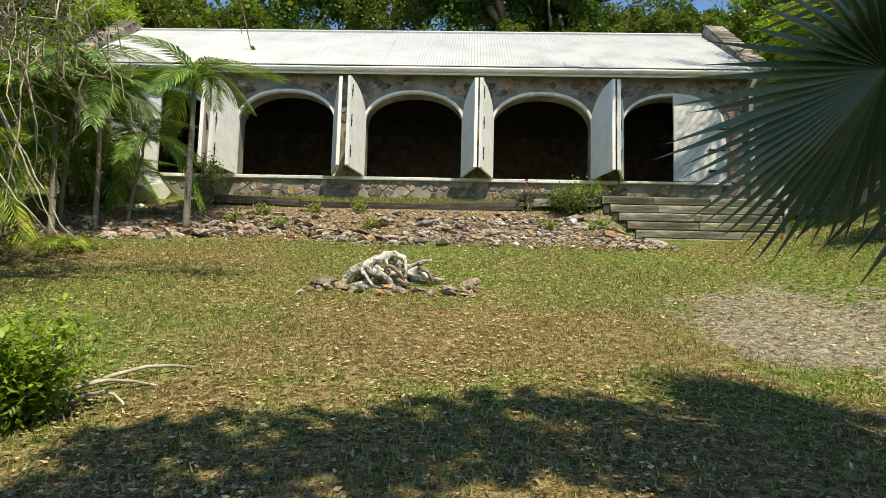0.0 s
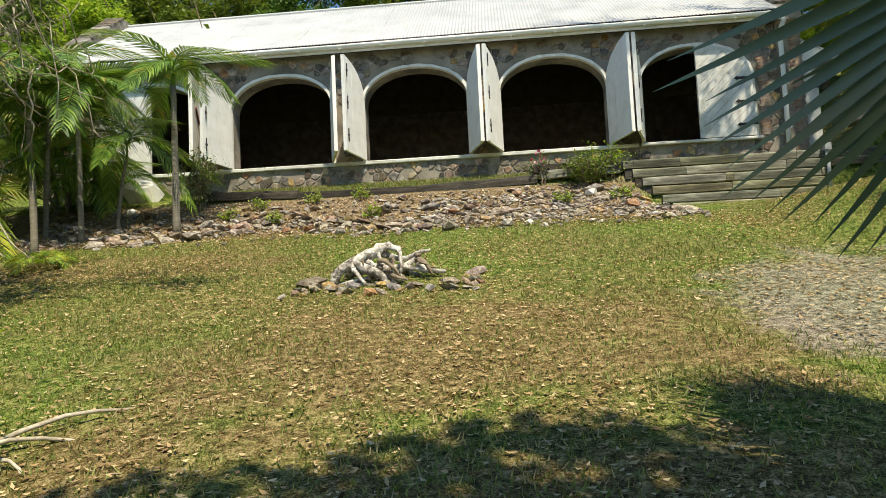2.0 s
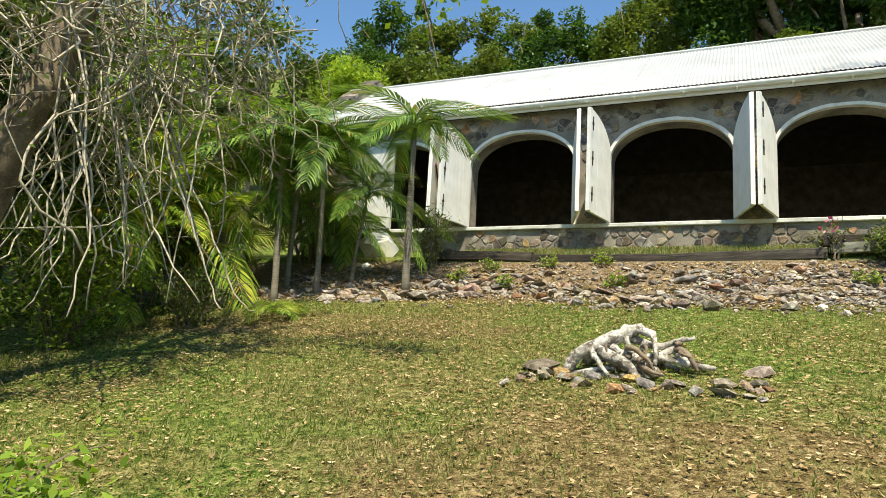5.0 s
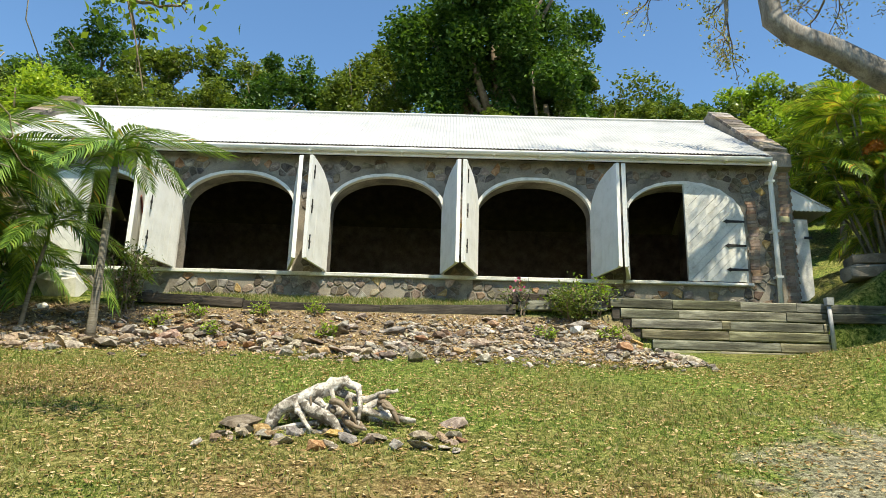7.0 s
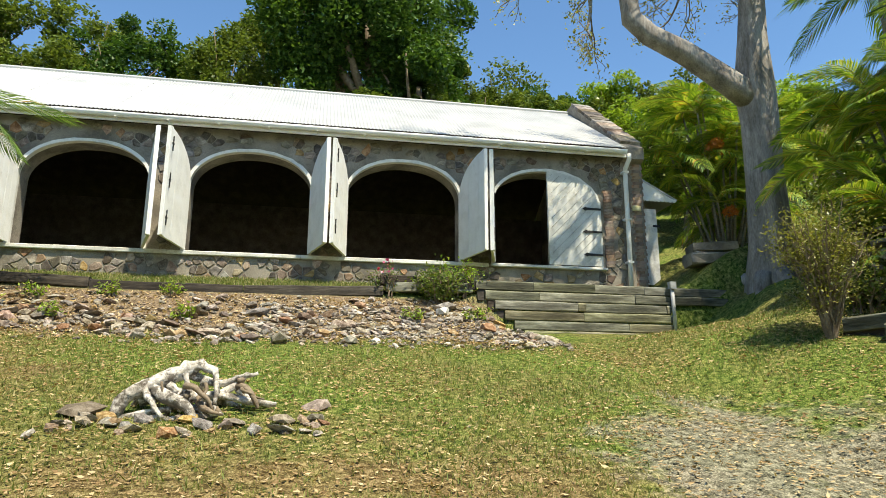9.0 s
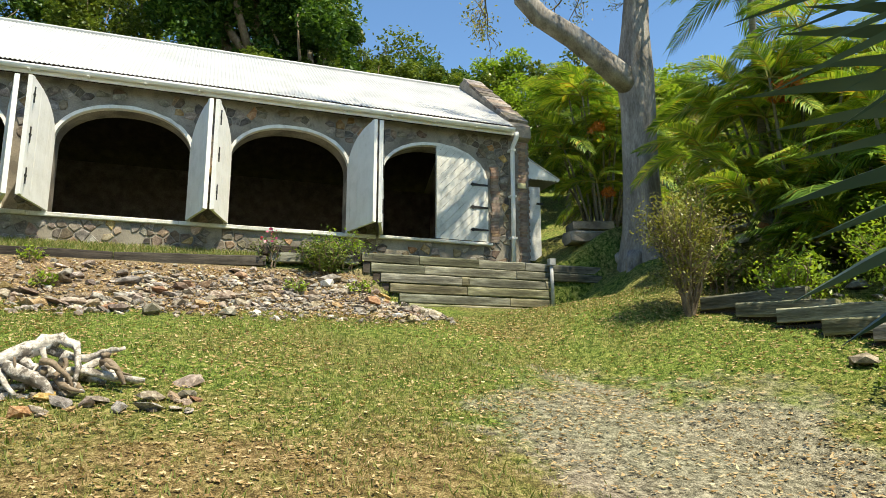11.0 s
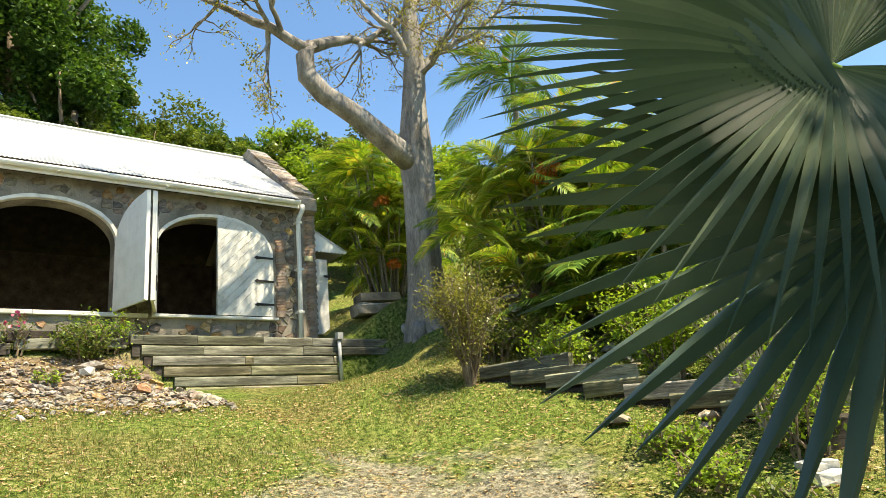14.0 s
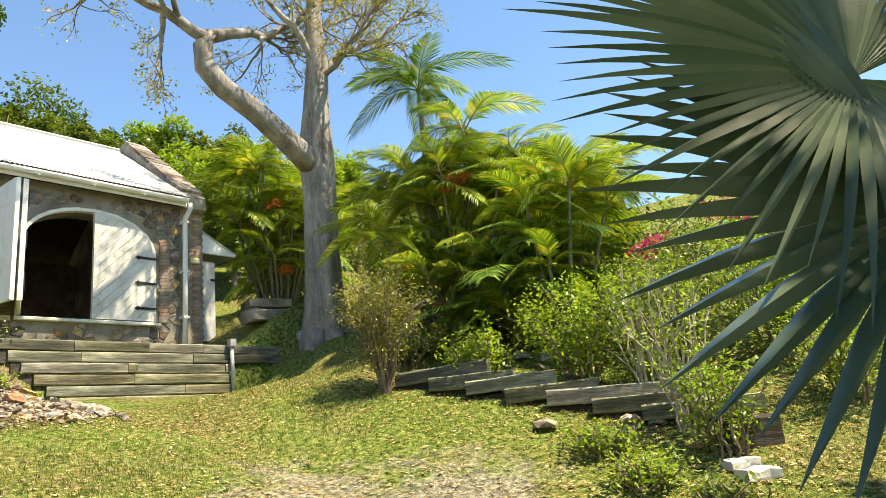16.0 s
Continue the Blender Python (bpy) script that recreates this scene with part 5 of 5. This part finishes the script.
# vine-hung tree on the left
g = random.Random(91)
vine = thing("vine_tree", (0, 0, 0), "old tree hung with a tangle of bare pale vines", "tree")
VX, VY = -11.1, -9.9
vz = land(VX, VY)
Shape().tube(bend_path((VX - 0.5, VY - 0.2, vz - 0.2), (VX + 0.7, VY + 0.5, 1.2), (-0.25, 0, 0), 9, 0.05, g), [0.34, 0.3, 0.27, 0.25, 0.24, 0.22, 0.2, 0.18, 0.16, 0.14], 12, 0.1, rng=g).put("trunk", BROWN_TWIG, vine, smooth=True)
out, twigs = [], []
for d, st in (((0.9, 0.3, 0.35), (VX + 0.5, VY + 0.4, 0.4)), ((0.5, 0.9, 0.3), (VX + 0.6, VY + 0.4, 0.9)), ((-0.2, 0.9, 0.5), (VX + 0.6, VY + 0.5, 1.1)), ((0.9, -0.1, 0.7), (VX + 0.7, VY + 0.5, 1.2)), ((0.2, 0.2, 1), (VX + 0.7, VY + 0.5, 1.2)), ((-0.8, -0.2, 0.6), (VX + 0.4, VY + 0.3, 0.6))):
    grow(st, d, 1.3, 0.1, 2, g, out, twigs, 0.4, 0.05, (2, 3), 0.75)
s = Shape()
for path, rad in out:
    s.tube(path, [max(q, 0.008) for q in rad], 6, rng=g)
tagged(s.put("bough", TWIG, vine, smooth=True), kind="stuff")
pale, thin = Shape(), Shape()
vine_pts = []
for k in range(560):
    x = g.uniform(-13.0, -9.2)
    y = g.uniform(-10.6, -7.2) if g.random() < 0.8 else g.uniform(-11.6, -8.5)
    reach = -9.0 - 0.3 * (y + 9.7) + (0.5 if g.random() < 0.12 else 0)
    x = min(x, reach - abs(g.gauss(0, 0.35)))
    top = Vector((x, y, g.uniform(-0.6, 2.6)))
    dx = Vector((g.gauss(0, 0.95), g.gauss(0, 0.7), g.uniform(-2.0, 0.5)))
    end = top + dx
    end.x = min(end.x, reach + 0.35)
    floor_z = land(end.x, end.y) + 0.55
    end.z = max(end.z, floor_z + g.uniform(0, 0.5))
    sag = Vector((g.gauss(0, 0.35), g.gauss(0, 0.35), g.gauss(-0.1, 0.25)))
    path = bend_path(top, end, sag, 9, 0.09, g)
    r = g.choice((0.004, 0.005, 0.006, 0.007, 0.009, 0.012))
    (pale if r > 0.0055 else thin).tube(path, [r] * 10, 5 if r > 0.006 else 4, rng=g)
    vine_pts += path[1:6]
for k in range(26):
    # long loops that sweep down and curl up at the end
    a = Vector((g.uniform(-12.4, -10.0), g.uniform(-10.0, -7.8), g.uniform(-0.8, 1.4)))
    e = Vector((min(a.x + g.uniform(0.3, 1.8), -8.7), a.y + g.uniform(-0.9, 0.5), max(land(a.x, a.y) + g.uniform(0.5, 1.5), -3.1)))
    path = bend_path(a, e, (g.uniform(0.1, 0.5), g.uniform(-0.3, 0.3), g.uniform(-0.7, -0.1)), 12, 0.03, g)
    path = [Vector((p.x, p.y, max(p.z, land(p.x, p.y) + 0.35))) for p in path]
    pale.tube(path, [0.014 - 0.0007 * i for i in range(13)], 6, rng=g)
pale.put("vine", TWIG, vine, "bare pale hanging vines", True)
thin.put("fine_vine", BROWN_TWIG, vine, "thin brown hanging vines")
vp = np.array([tuple(p) for p in vine_pts])
gg = np.random.default_rng(12)
sel = vp[gg.integers(0, len(vp), 5200)] + gg.normal(size=(5200, 3)) * 0.2
leaves("foliage", sel, 0.06, HILL_LEAF, vine, 13, 0.6)
# leafy twigs that hang into the sky from the same tree
tw = Shape()
lp = []
for a, e, sag in (((-9.4, -9.0, 1.6), (-7.27, -8.6, -0.42), (0.35, 0, 0.55)), ((-8.1, -8.7, 1.0), (-7.05, -8.5, 0.35), (0, 0, 0.2)), ((-7.9, -8.7, 0.85), (-7.5, -8.3, -0.1), (0.15, 0, 0.1)), ((-9.0, -9.0, 1.7), (-6.6, -8.2, 1.2), (0, 0, 0.4)), ((-7.6, -8.6, 0.45), (-6.75, -8.5, 0.55), (0, 0, -0.1)), ((-8.6, -8.8, 1.5), (-7.4, -8.0, 1.5), (0, 0, 0.3))):
    path = bend_path(a, e, sag, 10, 0.03, g)
    tw.tube(path, [0.018 - 0.0013 * i for i in range(11)], 5, rng=g)
    lp += path[2:9]
tw.put("hanging_twig", BROWN_TWIG, vine)
lp = np.array([tuple(p) for p in lp])
sel = lp[gg.integers(0, len(lp), 650)] + gg.normal(size=(650, 3)) * 0.15
leaves("round_leaves", sel, 0.085, BRIGHT_LEAF, vine, 14, 0.6)

# bushes at the left, near and far
shrub(-7.5, -12.15, 0.62, 0.56, 7500, 0.055, BRIGHT_LEAF, 400, "dense low green bush at the lawn's edge", 18, leafy=(0, 1), group="bushes on the left")
shrub(-8.6, -12.1, 0.8, 0.65, 4600, 0.06, BRIGHT_LEAF, 401, "dense low green bush at the lawn's edge", 16, leafy=(0, 1), group="bushes on the left")
shrub(-11.2, -10.4, 1.5, 0.9, 5000, 0.065, HILL_LEAF, 402, "green bush beneath the vine-hung tree", 16, leafy=(0, 1), group="bushes on the left")
shrub(-12.6, -7.8, 1.7, 1.1, 5000, 0.07, BRIGHT_LEAF, 403, "green bush beneath the vine-hung tree", 16, leafy=(0, 1), group="bushes on the left")
shrub(-12.0, -6.3, 0.7, 0.7, 1500, 0.06, HILL_LEAF, 404, "green bush beneath the vine-hung tree", 12, leafy=(0, 1), group="bushes on the left")
for k, (x, y, h, r) in enumerate(((-13.4, -8.6, 3.4, (2.0, 1.8, 1.9)), (-15.5, -8.0, 4.6, (2.6, 2.4, 2.4)), (-17.5, -4.5, 5.0, (2.6, 2.6, 2.6)), (-17.5, 0.5, 5.2, (2.6, 2.6, 2.4)), (-13.0, -11.0, 3.8, (2.0, 1.8, 2.0)), (-17.0, 4.5, 5.2, (2.6, 2.6, 2.2)), (-12.0, -13.5, 3.6, (1.9, 1.9, 1.9)))):
    crown_tree(x, y, h, r, 11000, 0.14, (HILL_LEAF, DARK_LEAF, BRIGHT_LEAF)[k % 3], 500 + k, "leafy green tree in the thicket beside the lawn", group="thicket trees")
# dead twigs on the lawn by the bush
tw = thing("fallen_branch", (0, 0, 0), "bare fallen branch lying on the lawn", "branch")
for a, e in (((-7.35, -11.7), (-6.75, -11.25)), ((-7.2, -11.8), (-6.85, -11.75)), ((-7.3, -11.5), (-6.6, -10.7))):
    path = [Vector((p.x, p.y, land(p.x, p.y) + 0.03 + 0.05 * math.sin(i * 0.9))) for i, p in enumerate(bend_path((*a, 0), (*e, 0), (0.05, 0.08, 0), 6, 0.02, g))]
    Shape().tube(path, [0.016, 0.015, 0.013, 0.012, 0.01, 0.008, 0.005], 6, 0.1, rng=g).put("twig", TWIG, tw, smooth=True)

# shade tree behind the walker
crown_tree(-0.1, -18.3, 9.0, (7.0, 4.4, 1.7), 30000, 0.24, DARK_LEAF, 590, "broad shade tree behind the walker's start", lumps=60, trunk_r=0.3)


# ---- wooded hillside ----
g = random.Random(700)
k = 0
for row, (y, h, rad, step, n, size) in enumerate(((9.2, 4.4, (1.9, 1.5, 2.5), 2.1, 8000, 0.15), (12.2, 4.9, (2.2, 1.8, 2.5), 2.7, 7500, 0.17), (16.5, 4.4, (2.7, 2.2, 2.6), 3.6, 6000, 0.21))):
    x = -24 + row
    while x < 15:
        if not (-6.8 < x < 0.2 and row == 1):
            hh = h * g.uniform(0.8, 1.15)
            if x > 1:
                hh *= 0.8
            m = g.choice((HILL_LEAF, HILL_LEAF, HILL_LEAF, DARK_LEAF, DARK_LEAF)) if x < 2 else g.choice((BRIGHT_LEAF, HILL_LEAF, HILL_LEAF))
            crown_tree(x + g.uniform(-0.5, 0.5), y + g.uniform(-0.7, 0.7), hh, tuple(q * g.uniform(0.85, 1.15) for q in rad), n, size, m, 700 + k, "bushy green tree on the hillside behind the shed", group="hillside trees", trunk_r=0.12)
            k += 1
        x += step * g.uniform(0.85, 1.15)
# the tall dark tree over the roof
crown_tree(-3.3, 11.2, 9.0, (4.9, 3.4, 5.6), 70000, 0.19, DARK_LEAF, 790, "tall dense dark green tree rising over the roof", lumps=80, trunk_r=0.4)
crown_tree(-1.4, 10.4, 6.3, (2.4, 2.2, 3.2), 14000, 0.19, DARK_LEAF, 791, "tall dense dark green tree rising over the roof", lumps=30, trunk_r=0.25)
crown_tree(5.6, 14.5, 4.6, (2.0, 1.9, 1.9), 11000, 0.17, DARK_LEAF, 792, "round-headed green tree on the hillside", lumps=18, group="round trees")
crown_tree(9.2, 17.0, 4.6, (2.4, 2.2, 2.0), 11000, 0.19, BRIGHT_LEAF, 793, "round-headed green tree on the hillside", lumps=18, group="round trees")
for k, (x, y) in enumerate(((8.5, 6.0), (11.0, 8.5), (10.0, 3.0), (13.0, 5.5), (9.0, -1.0), (12.0, 0.5), (9.2, -4.5), (12.5, -3.5), (15.5, 2.0), (16.0, -9.0))):
    crown_tree(x, y, g.uniform(1.2, 2.0), (1.6, 1.6, 1.3), 5200, 0.13, g.choice((BRIGHT_LEAF, HILL_LEAF, OLIVE_LEAF)), 820 + k, "bushy green tree in the garden on the slope", group="garden trees", trunk_r=0.09)

# a white-roofed house up the slope
hx, hy = 21.0, -8.6
hz = land(hx, hy)
house = thing("house", (hx, hy, hz), "small pale house with a white roof up the slope", "house")
Shape().box((-1.6, -2.2, -0.5), (1.6, 2.2, 1.9)).put("wall", LIMEWASH, house)
put("roof", [(-2.0, -2.6, 1.85), (2.0, -2.6, 1.85), (2.0, 2.6, 1.85), (-2.0, 2.6, 1.85), (0, -2.6, 2.9), (0, 2.6, 2.9)], [(0, 3, 5, 4), (1, 4, 5, 2), (0, 4, 1), (2, 5, 3), (0, 1, 2, 3)], TIN, house, "white metal roof")
for yy in (-1.2, 0.6):
    Shape().box((-1.63, yy, 0.5), (-1.59, yy + 0.8, 1.4)).put("window", IRON, house, "dark window")
s = Shape()
for k in range(4):
    s.box((8.6 + 0.45 * k, -11.4 + 0.1 * k, land(8.6, -11.3) - 0.5), (9.1 + 0.45 * k, -10.9 + 0.1 * k, land(8.6, -11.3) + 1.9 - 0.25 * (k % 3)), 0.05)
tagged(s.put("ruined_wall", STONE), "ruined grey stone wall up the garden slope", "wall", kind="structure")


# ---- leaf litter and grass on the lawn ----
gg = np.random.default_rng(1)


def scatter(n, x0, x1, y0, y1, keep):
    xs, ys = gg.uniform(x0, x1, n), gg.uniform(y0, y1, n)
    return [(x, y, land(x, y)) for x, y in zip(xs, ys) if keep(x, y)]


def litter_keep(x, y):
    v = noise.noise(Vector((x * 0.55, y * 0.55, 4.0))) + 0.5 * noise.noise(Vector((x * 1.6, y * 1.6, 1.0)))
    return v > gg.uniform(-0.7, 0.5)


pts = np.array(scatter(56000, -13, 2.4, -14, -4.0, litter_keep))
pts[:, 2] += 0.022
tagged(leaves("leaf_litter", pts, 0.045, DRY_LEAF, None, 31, 0.45, flat=0.85), "scattered dry brown and tan fallen leaves", "leaf litter", kind="stuff")


def grass_keep(x, y):
    if ((x + 0.9) / 1.8) ** 2 + ((y + 9.0) / 2.0) ** 2 < gg.uniform(0.6, 1.2):
        return False
    return noise.noise(Vector((x * 0.5, y * 0.5, 9.0))) > gg.uniform(-0.75, 0.35)


def blades(pts, height, name, label):
    n = len(pts)
    an = gg.uniform(0, 6.283, n)
    w = np.stack([np.cos(an), np.sin(an), np.zeros(n)], 1) * 0.006
    h = height * gg.uniform(0.5, 1.4, n)
    tip = pts + np.stack([gg.normal(size=n) * 0.4 * h, gg.normal(size=n) * 0.4 * h, h], 1)
    v = np.stack([pts - w, pts + w, tip + w * 0.25, tip - w * 0.25], 1).reshape(-1, 3)
    ob = put_quads(name, v, np.arange(4 * n).reshape(-1, 4), BLADE)
    return tagged(ob, label, "grass", kind="stuff")


blades(np.array(scatter(130000, -13, 3.0, -14, -3.9, grass_keep)), 0.035, "grass", "short sparse lawn grass, green and straw-coloured")
blades(np.array(scatter(16000, -10.2, -1.4, -1.85, -0.1, lambda x, y: True)), 0.06, "terrace_grass", "short grass on the terrace below the front wall")

pts = np.array(scatter(7000, -13, -1.6, -4.4, -2.1, lambda x, y: True))
pts[:, 2] += 0.03
tagged(leaves("bank_litter", pts, 0.06, DRY_LEAF, None, 33, 0.45, flat=0.6), "dry brown leaves lying on the rubble bank", "leaf litter", kind="stuff")


# ---- masonry: single stones set in the mortar ----
def voronoi_cells(x0, x1, z0, z1, dx, dz, g):
    seeds = []
    nz = int((z1 - z0) / dz) + 3
    nx = int((x1 - x0) / dx) + 3
    for j in range(-1, nz):
        for i in range(-1, nx):
            seeds.append((x0 + (i + 0.5 * (j % 2) + g.uniform(-0.46, 0.46)) * dx, z0 + (j + g.uniform(-0.46, 0.46)) * dz, i, j))
    grid = {(i, j): (x, z) for x, z, i, j in seeds}
    for x, z, i, j in seeds:
        if not (x0 < x < x1 and z0 < z < z1):
            continue
        poly = [(x - 2 * dx, z - 2 * dz), (x + 2 * dx, z - 2 * dz), (x + 2 * dx, z + 2 * dz), (x - 2 * dx, z + 2 * dz)]
        for di in range(-2, 3):
            for dj in range(-2, 3):
                q = grid.get((i + di, j + dj))
                if q is None or (di == 0 and dj == 0):
                    continue
                mx, mz, nx_, nz_ = (x + q[0]) / 2, (z + q[1]) / 2, q[0] - x, q[1] - z
                new_poly = []
                for (ax, az), (bx, bz) in zip(poly, poly[1:] + poly[:1]):
                    da, db = (ax - mx) * nx_ + (az - mz) * nz_, (bx - mx) * nx_ + (bz - mz) * nz_
                    if da <= 0:
                        new_poly.append((ax, az))
                    if (da < 0) != (db < 0):
                        t = da / (da - db)
                        new_poly.append((ax + (bx - ax) * t, az + (bz - az) * t))
                poly = new_poly
                if len(poly) < 3:
                    break
        if len(poly) >= 3:
            yield x, z, poly


def stone_shape(poly, x, z, depth, joint, g):
    """A stone with a chamfered face, proud of the mortar; in its own frame, facing -y."""
    n = len(poly)
    ring0, ring1 = [], []
    for px, pz in poly:
        dx, dz = px - x, pz - z
        d = math.hypot(dx, dz) + 1e-6
        k0, k1 = max(1 - joint / d, 0.2), max(1 - (joint + 0.018) / d, 0.15)
        ring0.append((dx * k0, 0.0, dz * k0))
        ring1.append((dx * k1, -depth * g.uniform(0.75, 1.2), dz * k1))
    return ring0 + ring1, [(i, (i + 1) % n, n + (i + 1) % n, n + i) for i in range(n)] + [tuple(range(n, 2 * n))]


g = random.Random(900)
single, rest_v, rest_f, warm_v, warm_f = 0, [], [], [], []
for x, z, poly in voronoi_cells(X0 + 0.03, X1 - 0.06, -0.95, TOP - 0.02, 0.21, 0.14, g):
    if any(in_opening(px, pz, 0.1) for px, pz in poly) or in_opening(x, z, 0.12):
        continue
    if any(pz > TOP - 0.02 or px > X1 - 0.04 or px < X0 for px, pz in poly) or (1.28 < x < 1.52 and 0.0 < z < 1.75 or x > 1.97):
        continue
    if z < 0 and g.random() < 0.38:
        continue
    vs, fs = stone_shape(poly, x, z, 0.016, g.uniform(0.006, 0.016) if z > 0 else g.uniform(0.008, 0.022), g)
    warm = g.random() < (0.24 if z < 0 else 0.13) or x < -13.6 and g.random() < 0.8
    if -5.2 < x < 1.9 and single < 290:
        ob = put("stone", vs, fs, WARM_STONE if warm else STONE, wall_south)
        ob.location = (x, -0.003, z)
        single += 1
    else:
        tv, tf = (warm_v, warm_f) if warm else (rest_v, rest_f)
        n = len(tv)
        tv += [(vx + x, vy - 0.003, vz + z) for vx, vy, vz in vs]
        tf += [tuple(i + n for i in f) for f in fs]
tagged(put("stones", rest_v, rest_f, STONE, wall_south), kind="stuff")
tagged(put("warm_stones", warm_v, warm_f, WARM_STONE, wall_south), kind="stuff")

# brick quoin beside the last arch, and bricks on the gable's edge and coping
bm_ = Shape().box((-0.11, -0.03, -0.03), (0.11, 0.0, 0.03), 0.004)
me = bpy.data.meshes.new("brick")
me.from_pydata(bm_.v, [], bm_.f)
me.materials.append(BRICK)
for k in range(25):
    ob = new("brick", me)
    ob.parent = wall_south
    ob.location = (1.4 + g.uniform(-0.02, 0.02), -0.004, 0.05 + 0.069 * k)
    ob.scale = (g.uniform(0.8, 1.05), 1, 1)
for k in range(46):
    ob = new("brick", me)
    ob.parent = wall_south
    ob.location = (2.07 + 0.03 * (k % 2), -0.004, -0.75 + 0.069 * k)
    ob.scale = (g.uniform(0.75, 0.95), 1, 1)
mq = Shape().box((-0.03, -0.12, -0.03), (0.0, 0.12, 0.03), 0.004)
meq = bpy.data.meshes.new("gable_brick")
meq.from_pydata([(x + 0.03, y, z) for x, y, z in mq.v], [], mq.f)
meq.materials.append(BRICK)
for k in range(44):
    ob = new("brick", meq)
    ob.parent = wall_east
    ob.location = (X1 + 0.032, 0.1 + 0.04 * (k % 2), -0.7 + 0.075 * k)
slope = math.atan2(5.02 - 2.86, DEPTH / 2 - 0.25)
cm = Shape().box((-0.24, -0.12, 0.0), (0.24, 0.12, 0.07), 0.012)
mec = bpy.data.meshes.new("coping_stone")
mec.from_pydata(cm.v, [], cm.f)
mec.materials.append(STONE)
for wall, xc in ((wall_east, X1 - 0.21), (wall_west, X0 + 0.19)):
    for k in range(13):
        t = (k + 0.5) / 13
        for back in (0, 1):
            ob = new("coping_stone", mec)
            ob.parent = wall
            yv = -0.02 + (DEPTH / 2 - 0.25 + 0.02) * t
            zv = 2.86 + (5.02 - 2.86) * t
            ob.matrix_basis = pose(xc + g.uniform(-0.015, 0.015), DEPTH - yv if back else yv, zv - 0.01 - (0.14 * (1 - t) * -1 if back else 0), math.degrees(slope) * (-1 if back else 1) + g.uniform(-3, 3), 0, g.uniform(-4, 4))
# stones of the gable face seen past the corner
ev, ef = [], []
for y, z, poly in voronoi_cells(0.3, 3.0, -0.9, 3.6, 0.26, 0.18, g):
    if z > 2.75 + 0.7 * y or (0.0 < y < 1.7 and z < 2.2):
        continue
    vs, fs = stone_shape(poly, y, z, 0.03, 0.011, g)
    n = len(ev)
    ev += [(X1 + 0.033 - vy, vx + y, vz + z) for vx, vy, vz in vs]
    ef += [tuple(i + n for i in reversed(f)) for f in fs]
tagged(put("stones", ev, ef, STONE, wall_east), kind="stuff")
